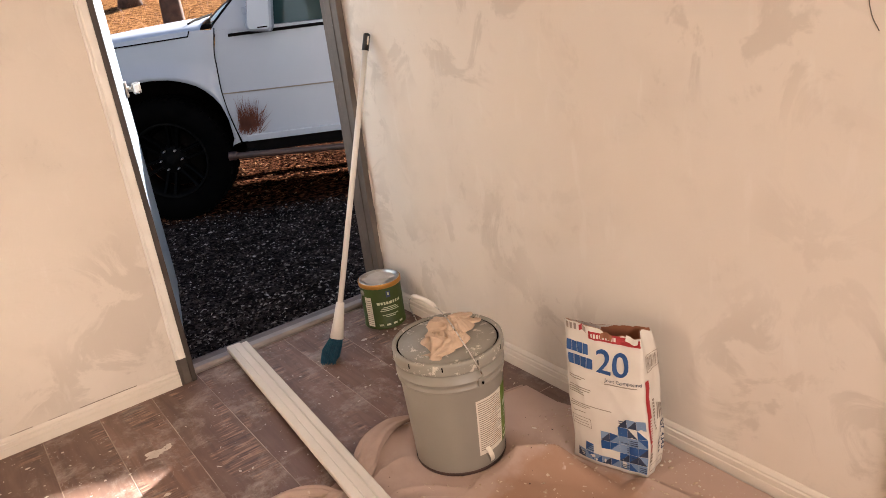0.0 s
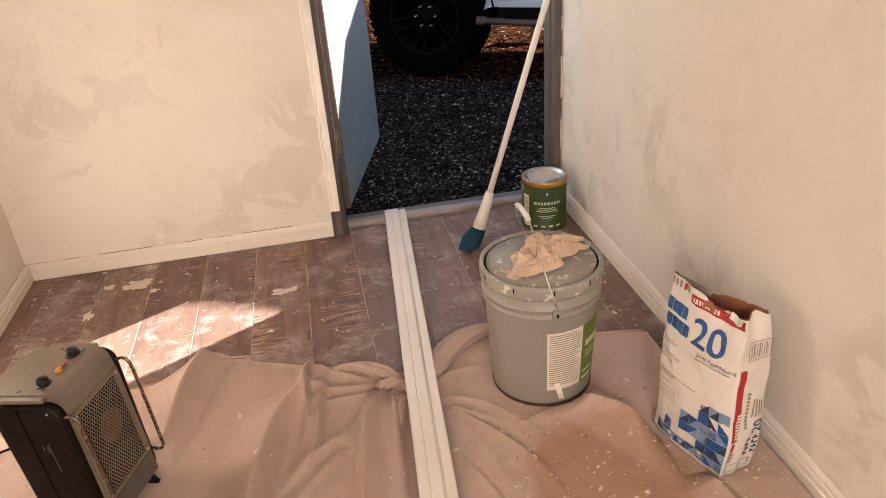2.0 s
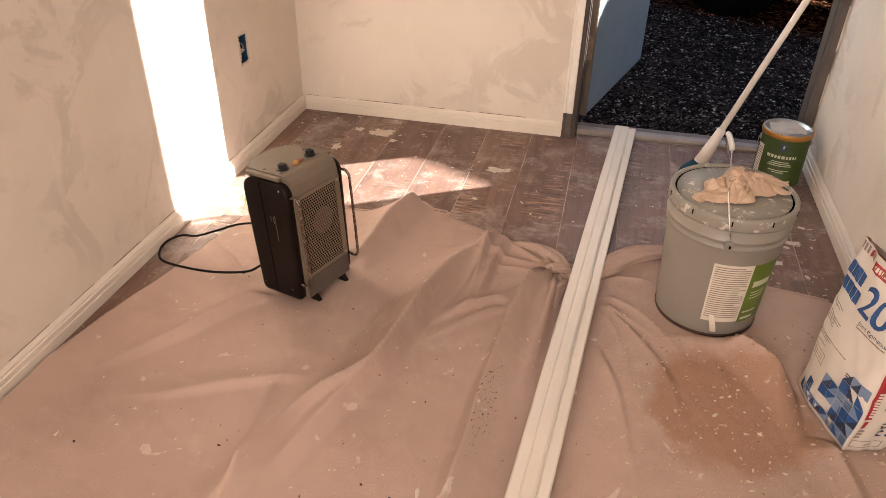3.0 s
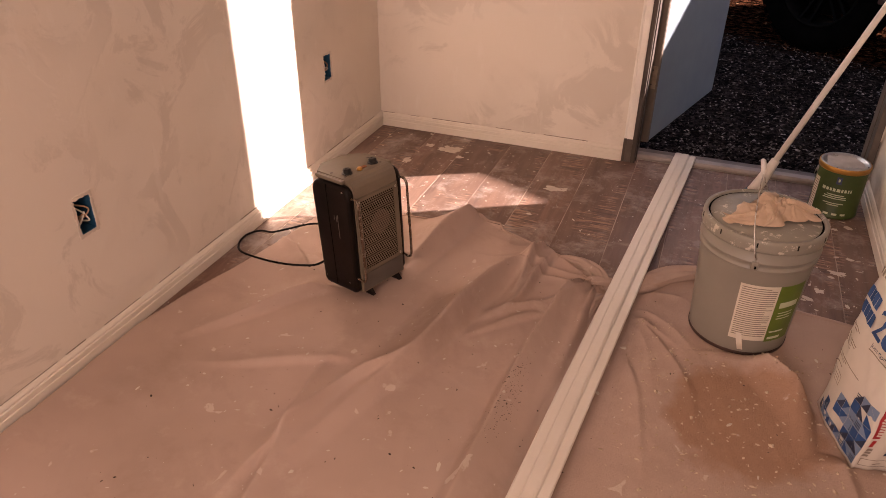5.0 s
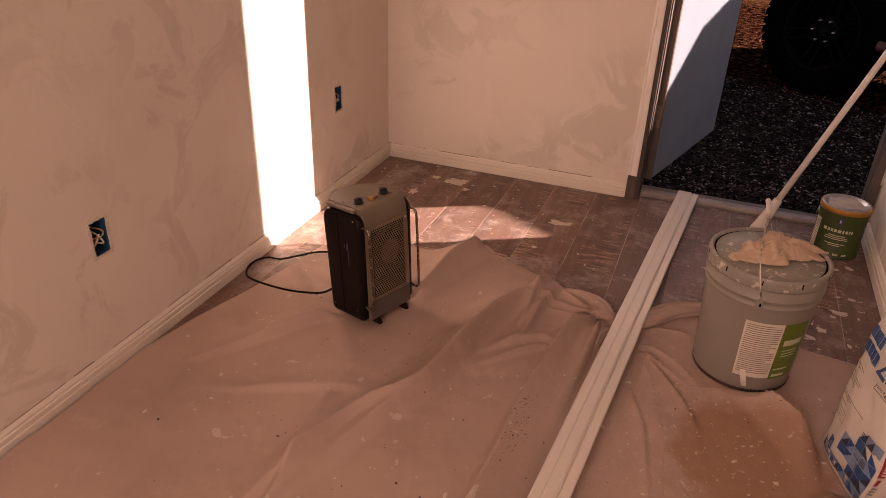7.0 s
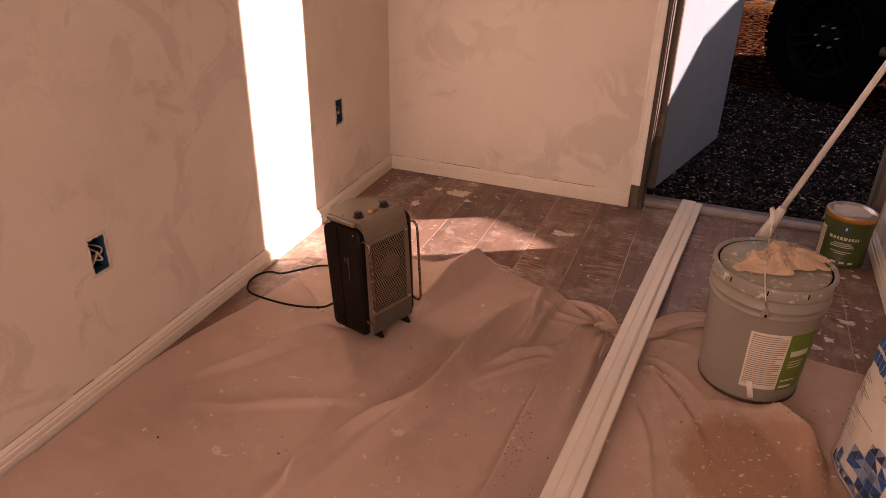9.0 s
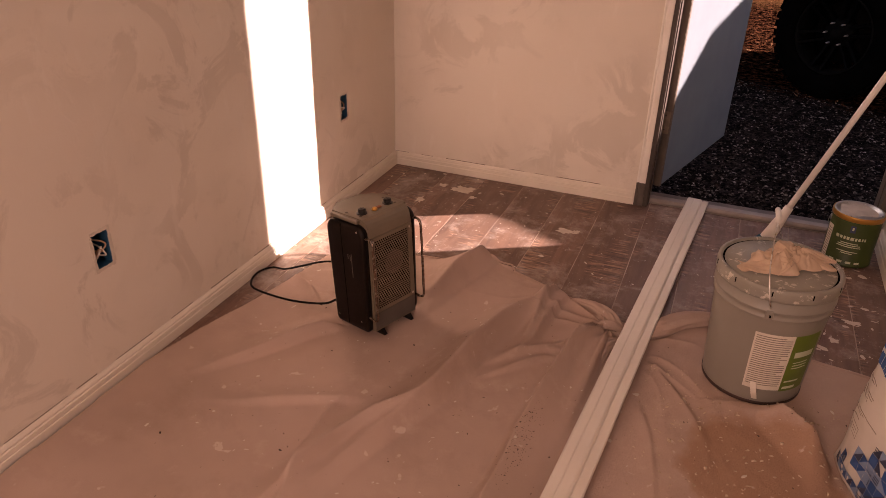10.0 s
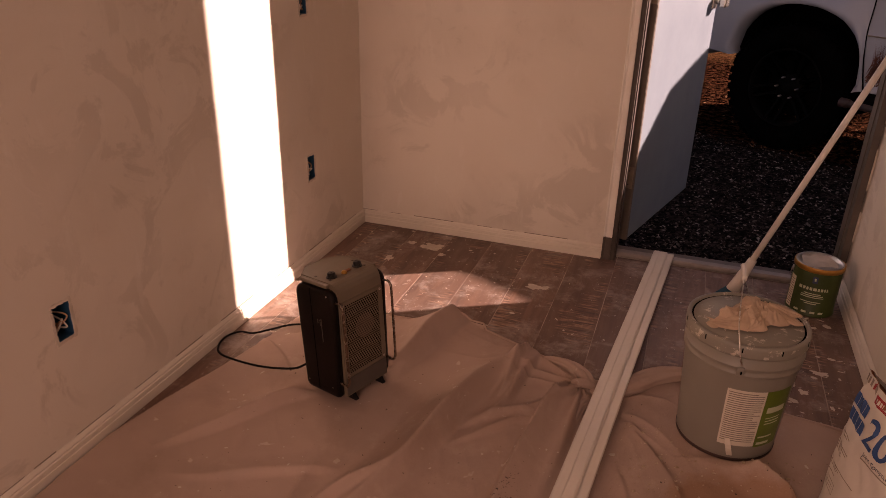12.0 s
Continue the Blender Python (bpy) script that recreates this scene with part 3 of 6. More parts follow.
part("spindle", lathe([(0.013, 0.010), (0.012, 0.034)], 16), M_STEEL, knob, "", True, pose(0, 0, 0, 90, 0, 0))
part("grip", box(-0.027, -0.066, -0.024, 0.027, -0.032, 0.024, 0.010, segs=3), M_STEEL, knob)
part("hinge_edge", box(-0.003, -0.001, 0.0, -0.0004, 0.043, 2.0, 0.001), M_JAMBEDGE, door, "bare grey-brown hinge edge")
for z in (0.31, 1.05, 1.80):
    hinge = part("hinge", box(-0.0052, 0.001, z - 0.077, -0.0032, 0.0415, z + 0.017, 0.0006), M_HINGE, door, "tarnished metal hinge")
    part("pin", lathe([(0.006, -0.049), (0.006, 0.049)], 10), M_HINGE, hinge, "", True, pose(-0.009, 0.047, z - 0.03))
    for dz in (-0.06, -0.03, 0.0):
        part("screw", lathe([(0.004, 0), (0.003, 0.0015)], 8), M_JAMB, hinge, "", True, pose(-0.0052, 0.02 + 0.008 * (dz == -0.03), z + dz, 0, -90, 0))

# ---- electrical boxes ----
def outlet(yc, zc, seed):
    rng = random.Random(seed)
    o = thing("electrical_box", "open blue plastic electrical box with loose wires in the wall", "electrical box", pose(0, yc, zc), "wall boxes")
    bm = bmesh.new()
    h, v, t = 0.027, 0.0485, 0.002
    box(-0.065, -h, -v, -0.063, h, v, bm=bm)
    for y0, y1, z0, z1 in ((-h, -h + t, -v, v), (h - t, h, -v, v), (-h, h, -v, -v + t), (-h, h, v - t, v)):
        box(-0.063, y0, z0, -0.001, y1, z1, bm=bm)
    part("shell", bm, M_BOXBLUE, o)
    # broken plaster round the hole
    bm = bmesh.new()
    for k in range(46):
        a = 2 * math.pi * k / 46
        c, s = math.cos(a), math.sin(a)
        r = 1.0 / max(abs(c) / (h + 0.002), abs(s) / (v + 0.002))
        y, z, q = c * r, s * r, rng.uniform(0.002, 0.005)
        box(-0.001, y - q, z - q, rng.uniform(0.0008, 0.0028), y + q, z + q, bm=bm)
    part("rim", bm, M_PLASTER, o, "crumbled plaster edge")
    for k in range(4):
        y = rng.uniform(-0.016, 0.016)
        pts = [(-0.06, y, 0.035 - 0.02 * k), (-0.035, y + rng.uniform(-0.01, 0.01), 0.02 - 0.012 * k), (-0.012, rng.uniform(-0.015, 0.015), 0.012 - 0.012 * k), (-0.006, rng.uniform(-0.018, 0.018), -0.012 + rng.uniform(-0.02, 0.02)), (-0.022, rng.uniform(-0.015, 0.015), -0.025)]
        part("wire", tube(smooth_path(pts, 6), 0.0022, 6), (M_COPPER, M_WHITEWIRE, M_COPPER, M_WHITEWIRE)[k], o, ("bare copper wire", "white sheathed wire")[k % 2], True)
for i, (yc, zc) in enumerate(((-1.6915, 0.375), (-0.4565, 0.392), (-0.4565, 1.005))):
    outlet(yc, zc, i)

# ---- drop cloth ----
K = (1.165, -1.00)         # where it is bunched up beside the loose board
FOLDS = [  # width, height, which side falls steeply, then the way it runs
    (0.120, 0.060, 1, (0.715, -0.69), (0.675, -0.80), (0.640, -0.94), (0.612, -1.06), (0.575, -1.21)),
    (0.050, 0.030, -1, (0.72, -0.70), (0.83, -0.76), (0.98, -0.83)),
    (0.034, 0.030, 1, (0.985, -0.835), (0.966, -0.92), (0.953, -1.07), (0.940, -1.15)),
    (0.095, 0.062, 1, (1.01, -0.85), (0.945, -0.98), (0.885, -1.10), (0.850, -1.24), (0.820, -1.40), (0.785, -1.54), (0.72, -1.72), (0.66, -1.92), (0.62, -2.2)),
    (0.040, 0.030, 1, (1.02, -0.865), (0.990, -1.02), (0.968, -1.16), (0.93, -1.27)),
    (0.075, 0.056, -1, (1.155, -1.015), (1.106, -1.085), (1.082, -1.25), (1.060, -1.45), (1.043, -1.66), (1.03, -1.95), (1.02, -2.3)),
    (0.036, 0.030, 1, (1.185, -1.04), (1.175, -1.15), (1.165, -1.30), (1.150, -1.52)),
    (0.030, 0.016, 1, (1.060, -1.140), (0.992, -1.185), (0.925, -1.240), (0.87, -1.30)),
    (0.030, 0.016, 1, (1.062, -1.180), (1.003, -1.231), (0.934, -1.301), (0.86, -1.38)),
    (0.070, 0.032, 1, (0.450, -1.270), (0.400, -1.320), (0.341, -1.400), (0.259, -1.525), (0.150, -1.660)),
    (0.050, 0.012, 1, (0.66, -1.555), (0.560, -1.590), (0.422, -1.663), (0.340, -1.695), (0.24, -1.72)),
    (0.050, 0.030, -1, (0.585, -1.600), (0.605, -1.72), (0.622, -1.85), (0.640, -2.02), (0.65, -2.2)),
    (0.050, 0.028, 1, (0.80, -1.50), (0.69, -1.66), (0.650, -1.79), (0.600, -1.95), (0.56, -2.2)),
    (0.030, 0.012, 1, (0.14, -1.08), (0.24, -1.14), (0.34, -1.24)),
    (0.030, 0.014, 1, (0.22, -1.02), (0.33, -1.02), (0.40, -1.05)),
    (0.065, 0.040, 1, (1.50, -1.19), (1.62, -1.175), (1.71, -1.275), (1.77, -1.40), (1.82, -1.56), (1.88, -1.85)),
    (0.045, 0.011, 1, (1.275, -1.06), (1.374, -1.191), (1.46, -1.33), (1.50, -1.50)),
    (0.030, 0.010, -1, (1.27, -1.10), (1.35, -1.14), (1.45, -1.21)),
    (0.030, 0.007, 1, (1.30, -1.28), (1.36, -1.45), (1.40, -1.70)),
]


def fold_dist(x, y, pts):
    """How far a place lies from a fold, and how far along the fold that is."""
    best, at, side, n = 9.0, 0.0, 1.0, len(pts) - 1
    for k in range(n):
        (x0, y0), (x1, y1) = pts[k], pts[k + 1]
        dx, dy = x1 - x0, y1 - y0
        t = max(0.0, min(1.0, ((x - x0) * dx + (y - y0) * dy) / (dx * dx + dy * dy)))
        d = math.hypot(x - x0 - t * dx, y - y0 - t * dy)
        if d < best:
            best, at, side = d, (k + t) / n, dx * (y - y0) - dy * (x - x0)
    return best, at, side
FOLDS = [(w, h, s, [(p.x, p.y) for p in smooth_path([(x, y, 0) for x, y in way], 4)]) for w, h, s, *way in FOLDS]


def cloth_height(x, y):
    wx, wy = x + 0.008 * noise.noise((x * 4, y * 4, 4.0)), y + 0.008 * noise.noise((x * 5, y * 5, 9.0))
    z = 0.005 + 0.005 * (1 + noise.noise((x * 3.1, y * 3.1, 0.3)))
    z += 0.0016 * (1 - abs(noise.noise((wx * 4.6 + 0.4 * wy, wy * 3.4, 2.1)))) ** 5
    z += 0.0010 * (1 - abs(noise.noise((wx * 9.0 + 4.0 * wy, wy * 4.0, 5.1)))) ** 6
    z += 0.0005 * noise.noise((x * 22, y * 22, 1.0))
    for w, h, steep, pts in FOLDS:
        if min(p[0] for p in pts) - 0.25 < x < max(p[0] for p in pts) + 0.25 and min(p[1] for p in pts) - 0.25 < y < max(p[1] for p in pts) + 0.25:
            d, t, side = fold_dist(wx, wy, pts)
            lobe = 0.95 + 0.25 * noise.noise((t * 4.0, pts[0][0] * 9, 3.3))
            # a gentle rise on one side and a short fall on the other
            q = math.sqrt(d * d + 0.0000060) / ((0.42 if side * steep > 0 else 1.35) * w)
            if q < 1:
                ends = min(1.0, (t + 0.03) / 0.22) * min(1.0, (1 - t) / 0.55)
                z += 1.35 * h * lobe * ends * (1 - q) ** 1.6
    # pleats that run out from the bunched place
    r, a = math.hypot(wx - K[0], wy - K[1]), math.atan2(wy - K[1], wx - K[0])
    if r < 0.6:
        pleat = 1 - abs(math.sin(a * 6.5 + 2.4 * noise.noise((a * 1.3, r * 3, 2.0)))) ** 0.7
        z += 0.036 * pleat * math.exp(-r / 0.16) * min(1.0, r / 0.03)
    # pressed flat under the heater, the bucket, the bag and the loose board
    def press(z, d, r, soft):
        k = max(0.0, min(1.0, (d - r) / soft))
        return 0.005 + (z - 0.005) * k
    z = press(z, math.hypot(x - 1.570, y + 1.037), 0.125, 0.05)
    z = press(z, max(abs(x - 0.50), abs(y + 1.19)), 0.075, 0.06)
    z = press(z, max(abs(x - 1.83), abs(y + 1.39)), 0.07, 0.05)
    z = press(z, abs(x - (1.334 + 0.077 * (y - 0.05))), 0.045, 0.035)
    return z


def cloth_edge_left(y):
    return 0.018 + 0.003 * math.sin(y * 9) + max(0.0, y + 1.66) * 0.215


def cloth_far(x):
    """How far the cloth reaches towards the doorway at x."""
    if x < 0.40:
        return -0.90 + (x - 0.14) * 0.40
    if x < 0.655:
        return -0.796 + (x - 0.40) * 0.08
    if x < 0.705:
        return -0.776 + (x - 0.655) * 1.15
    if x < 1.19:
        return -0.718 - (x - 0.705) * 0.43
    if x < 1.45:
        return -0.927 + (x - 1.19) * 0.41
    return -0.82 - (x - 1.45) * 0.27 + 0.01 * math.sin(x * 14)


def cloth_right(y):
    return 1.915 + 0.065 * max(0.0, min(1.0, (-y - 1.08) / 0.25))


def drop_cloth():
    nx, ny = 460, 480
    y_end = -3.25
    def f(u, v):
        x = 0.02 + u * 1.955
        top = cloth_far(x)
        y = top + (y_end - top) * v ** 1.25
        lo, hi = cloth_edge_left(y), cloth_right(y)
        x2 = max(lo, min(hi, x))
        z = cloth_height(x2, y)
        if v < 0.02 or x2 != x:
            z = min(z, 0.03 if 0.6 < x2 < 0.8 else 0.009)
        return (x2, y + 0.006 * noise.noise((x2 * 7, 3.0, y)), z)
    bm = grid(nx, ny, f)
    bmesh.ops.remove_doubles(bm, verts=bm.verts, dist=0.0008)
    return bm
def hem(x0, x1):
    pts = []
    for i in range(60):
        x = x0 + (x1 - x0) * i / 59
        y = cloth_far(x) + 0.003
        pts.append((x, y, max(0.006, min(cloth_height(x, y), 0.03 if 0.6 < x < 0.8 else 0.009) + 0.001)))
    return tube(pts, 0.0032, 6)
cloth = thing("drop_cloth", "rumpled tan canvas drop cloth with dust, flecks and a rusty stain", "drop cloth")
part("sheet", drop_cloth(), M_CANVAS, cloth, "", True)


def cloth_roll(pts, r0, seed, squash=0.6, deep=0.46):
    rng = random.Random(seed)
    path = smooth_path(pts, 14)
    n, seg, rings = len(path), 60, []
    for i, p in enumerate(path):
        d = (path[min(i + 1, n - 1)] - path[max(i - 1, 0)]).normalized()
        side = d.cross(Vector((0, 0, 1))).normalized()
        up = side.cross(d)
        t = i / (n - 1)
        r = r0 * (0.30 + 0.80 * math.sin(math.pi * t) ** 0.7) * (1 + 0.1 * noise.noise((t * 5, seed, 0)))
        ring = []
        for k in range(seg):
            a = 2 * math.pi * k / seg
            crease = abs(math.sin(3.0 * a + 4.0 * t + seed + 1.6 * noise.noise((t * 5, math.cos(a), seed)))) ** 0.75
            q = r * (0.80 + 0.24 * noise.noise((math.cos(a) * 1.9 + seed, math.sin(a) * 1.9, t * 3.0)) + deep * crease - 0.35 * deep)
            ring.append(p + side * math.cos(a) * q + up * math.sin(a) * q * squash)
        rings.append(ring)
    return loft(rings)
part("hem", hem(0.30, 1.05), M_CANVAS, cloth, "", True)
part("hem", hem(1.50, 1.905), M_CANVAS, cloth, "", True)
part("rolled_hem", cloth_roll([(1.20, -0.985, 0.006), (1.26, -0.965, 0.012), (1.31, -0.930, 0.020), (1.37, -0.868, 0.026), (1.45, -0.820, 0.026), (1.54, -0.815, 0.018)], 0.036, 3, 0.6, 0.14), M_CANVAS, cloth, "", True)
for k, (way, r, squash) in enumerate((
        ([(1.00, -0.850, -0.004), (1.06, -0.862, 0.006), (1.11, -0.885, 0.016), (1.155, -0.925, 0.022), (1.19, -0.972, 0.022), (1.225, -1.01, 0.010)], 0.024, 0.8),
        ([(1.225, -0.975, 0.010), (1.185, -0.992, 0.034), (1.150, -1.008, 0.036), (1.120, -1.030, 0.010)], 0.017, 0.8),
        ([(1.215, -1.035, 0.006), (1.185, -1.065, 0.018), (1.168, -1.13, 0.012), (1.155, -1.23, -0.014)], 0.024, 0.7))):
    part("gathered_fold", cloth_roll(way, r, 11 + 6 * k, squash, 0.20), M_CANVAS, cloth, "", True)

# ---- loose board on the floor ----
board = thing("trim_board", "long white primed casing board lying across the floor", "trim board")
def board_mesh():
    prof = [(-0.041, 0), (0.041, 0), (0.041, 0.008), (0.038, 0.0100), (0.020, 0.0090), (0.0165, 0.0065), (0.0135, 0.0125), (0.009, 0.0150), (-0.012, 0.0155), (-0.0145, 0.0140), (-0.017, 0.0158), (-0.037, 0.0160), (-0.041, 0.0125)]
    rings = []
    for i in range(41):
        t = i / 40
        y = 0.070 - 2.62 * t
        x = 1.334 + 0.077 * (y - 0.05)
        z = 0.0235 + 0.0155 * math.sin(math.pi * min(1.0, t * 1.02)) ** 1.0 - 0.009 * t
        rings.append([(x + u, y, z + w) for u, w in prof])
    return loft(rings)
part("moulding", board_mesh(), M_BOARD, board)

# ---- electric heater ----
def heater():
    h = thing("space_heater", "old beige and black metal space heater with chrome wire guards", "heater", pose(0.508, -1.200, 0.010, -4, 0, 70))
    plan = [(-0.082, -0.080), (0.082, -0.080), (0.082, 0.066), (0.040, 0.098), (-0.040, 0.098), (-0.082, 0.066)]
    rings = []
    for z, ins, cut in ((0.020, 0, 0), (0.318, 0, 0), (0.340, 0, 0.003), (0.352, 0, 0.008), (0.360, 0.001, 0.015), (0.364, 0.002, 0.024), (0.365, 0.004, 0.034)):
        rings.append([(x * (1 - ins * 4), max(y, -0.080 + cut), z) for x, y in plan])
    shell = part("shell", loft(rings), M_HBODY, h)
    for sgn in (-1, 1):
        prof = []
        for cy, cz, r, a0 in ((0.054, 0.030, 0.012, -90), (0.046, 0.322, 0.026, 0), (-0.050, 0.322, 0.028, 90), (-0.058, 0.030, 0.012, 180)):
            for k in range(7):
                a = math.radians(a0 + 15 * k)
                prof.append((cy + r * math.cos(a), cz + r * math.sin(a)))
        bm = loft([[(sgn * (0.083 + dx), y * k, 0.185 + (z - 0.185) * k) for y, z in prof] for dx, k in ((0, 1.0), (0.012, 1.0), (0.017, 0.985), (0.020, 0.95), (0.021, 0.90))])
        side = part("side_panel", bm, M_HSIDE, h, "scuffed brown-black side panel", True)
        tilt = sgn * 0.1045
        part("badge", box(tilt - 0.0008, -0.028, 0.190, tilt + 0.0006, -0.0265, 0.262), M_HGREY, side, "worn embossed mark")
        for k in range(2):
            part("badge", box(tilt - 0.0008, -0.023 + 0.009 * k, 0.240 + 0.005 * k, tilt + 0.0006, -0.0215 + 0.009 * k, 0.258), M_HGREY, side)
        part("seam", box(sgn * 0.1025 - 0.0025, 0.008, 0.030, sgn * 0.1025 + 0.0030, 0.0098, 0.345), M_DARK, side)
        for y, z in ((-0.055, 0.335), (0.052, 0.045), (-0.046, 0.050)):
            part("rivet", lathe([(0.004, 0), (0.0025, 0.002)], 10), M_STEEL, side, "", True, pose(sgn * 0.102, y, z, 0, 90 * sgn, 0))
        part("top_lip", box(sgn * 0.0885 - 0.0065, -0.050, 0.353, sgn * 0.0885 + 0.0065, 0.060, 0.3635, 0.003), M_HBODY, h)
        guard = [(sgn * 0.094, -0.074, 0.318), (sgn * 0.094, -0.094, 0.322), (sgn * 0.094, -0.106, 0.310), (sgn * 0.094, -0.108, 0.28), (sgn * 0.094, -0.108, 0.11), (sgn * 0.094, -0.106, 0.078), (sgn * 0.094, -0.094, 0.066), (sgn * 0.094, -0.072, 0.070)]
        part("wire_guard", tube(smooth_path(guard, 6), 0.0036, 8), M_CHROME, h, "bent chrome wire guard", True)
        part("foot", loft([[(sgn * 0.055 - 0.008, -0.074, 0.022), (sgn * 0.055 + 0.008, -0.074, 0.022), (sgn * 0.055 + 0.012, 0.03, 0.022), (sgn * 0.055 - 0.012, 0.03, 0.022)], [(sgn * 0.055 - 0.006, -0.092, 0.002), (sgn * 0.055 + 0.006, -0.092, 0.002), (sgn * 0.055 + 0.006, 0.03, 0.002), (sgn * 0.055 - 0.006, 0.03, 0.002)]]), M_HSIDE, h)
    # perforated grille
    x0, x1, z0, z1, r = -0.062, 0.062, 0.092, 0.300, 0.0046
    bm = bmesh.new()
    dx, dz = r * math.sqrt(3), r * 1.5
    row, z = 0, z0
    while z < z1:
        x = x0 + (dx / 2 if row % 2 else 0)
        while x < x1:
            o = [bm.verts.new((x + r * math.cos(math.pi / 6 + k * math.pi / 3), -0.0832, z + r * math.sin(math.pi / 6 + k * math.pi / 3))) for k in range(6)]
            i = [bm.verts.new((x + r * 0.66 * math.cos(math.pi / 6 + k * math.pi / 3), -0.0832, z + r * 0.66 * math.sin(math.pi / 6 + k * math.pi / 3))) for k in range(6)]
            for k in range(6):
                bm.faces.new((o[k], o[(k + 1) % 6], i[(k + 1) % 6], i[k]))
            x += dx
        z += dz
        row += 1
    grille = part("grille", bm, M_HBODY, h, "perforated beige metal grille")
    # Black sheet on the shell, coloured as the unlit inside
    part("dark_inside", box(x0 - 0.004, -0.0815, z0 - 0.004, x1 + 0.004, -0.0805, z1 + 0.004), M_DARK, h, "unlit inside behind the grille, coloured black")
    part("element", lathe([(0.036, 0), (0.036, 0.0006), (0.020, 0.0006), (0.020, 0)], 32), M_ORANGE, h, "rusty heating coil behind the grille", False, pose(0.005, -0.0816, 0.215, 90, 0, 0))
    bm = bmesh.new()
    for a in ((x0 - 0.018, z0 - 0.012, x0 - 0.003, z1 + 0.012), (x1 + 0.002, z0 - 0.012, x1 + 0.018, z1 + 0.012), (x0 - 0.003, z1 + 0.001, x1 + 0.002, z1 + 0.012), (x0 - 0.003, z0 - 0.012, x1 + 0.002, z0 - 0.003)):
        box(a[0], -0.0838, a[1], a[2], -0.0803, a[3], bm=bm)
    part("grille_frame", bm, M_HBODY, h)
    for x in (-0.071, 0.071):
        for z in (0.088, 0.302):
            part("screw", lathe([(0.004, 0), (0.0025, 0.002)], 10), M_STEEL, h, "", True, pose(x, -0.0838, z, 90, 0, 0))
    part("lower_panel", box(-0.080, -0.0825, 0.024, 0.080, -0.0803, 0.076, 0.0008), M_HGREY, h, "grey lower panel")
    # controls on the top
    for x, nm in ((-0.048, "dial"), (0.050, "dial")):
        d = part(nm, lathe([(0.0155, 0), (0.0155, 0.003), (0.012, 0.004), (0.0115, 0.013), (0.0095, 0.0145)], 12), M_KNOB, h, "black control dial", False, pose(x, -0.022, 0.365))
        part("pointer", box(-0.002, -0.0125, 0.0146, 0.002, 0.004, 0.0165, 0.0006), M_KNOB, d)
    part("pilot_lamp", lathe([(0.0085, 0), (0.0085, 0.003), (0.006, 0.007), (0.002, 0.009)], 14), M_GOLD, h, "amber indicator lamp", True, pose(-0.008, -0.030, 0.365))
    part("switch", box(-0.002, -0.032, 0.365, 0.018, -0.022, 0.370, 0.002), M_KRAFT, h, "worn red rocker switch")
    for x, y in ((-0.07, 0.018), (0.07, 0.018), (-0.066, -0.035), (0.066, -0.035)):
        part("screw", lathe([(0.005, 0), (0.003, 0.0015)], 10), M_JAMB, h, "", True, pose(x, y, 0.3648))
    return h
heater()
cord = thing("power_cord", "thin black power cord looping from the heater", "cord")
part("cable", tube(smooth_path([(0.36, -1.185, 0.030), (0.325, -1.215, 0.022), (0.225, -1.245, 0.026), (0.085, -1.225, 0.020), (0.030, -1.170, 0.010), (0.022, -1.115, 0.012), (0.045, -1.070, 0.010), (0.09, -1.062, 0.010), (0.14, -1.03, 0.018), (0.20, -0.98, 0.022), (0.29, -0.96, 0.022), (0.36, -0.99, 0.02)], 10), 0.0035, 8), M_RUBBER, cord, "", True)
coil = thing("tape_roll", "roll of beige masking tape standing behind the heater", "tape", pose(0.205, -0.905, 0.056, 90, 0, 140))
part("roll", lathe([(0.032, -0.012), (0.046, -0.012), (0.047, -0.010), (0.047, 0.010), (0.046, 0.012), (0.032, 0.012), (0.031, 0.010), (0.031, -0.010), (0.032, -0.012)], 32, caps=False), M_ROLL, coil, "", True)

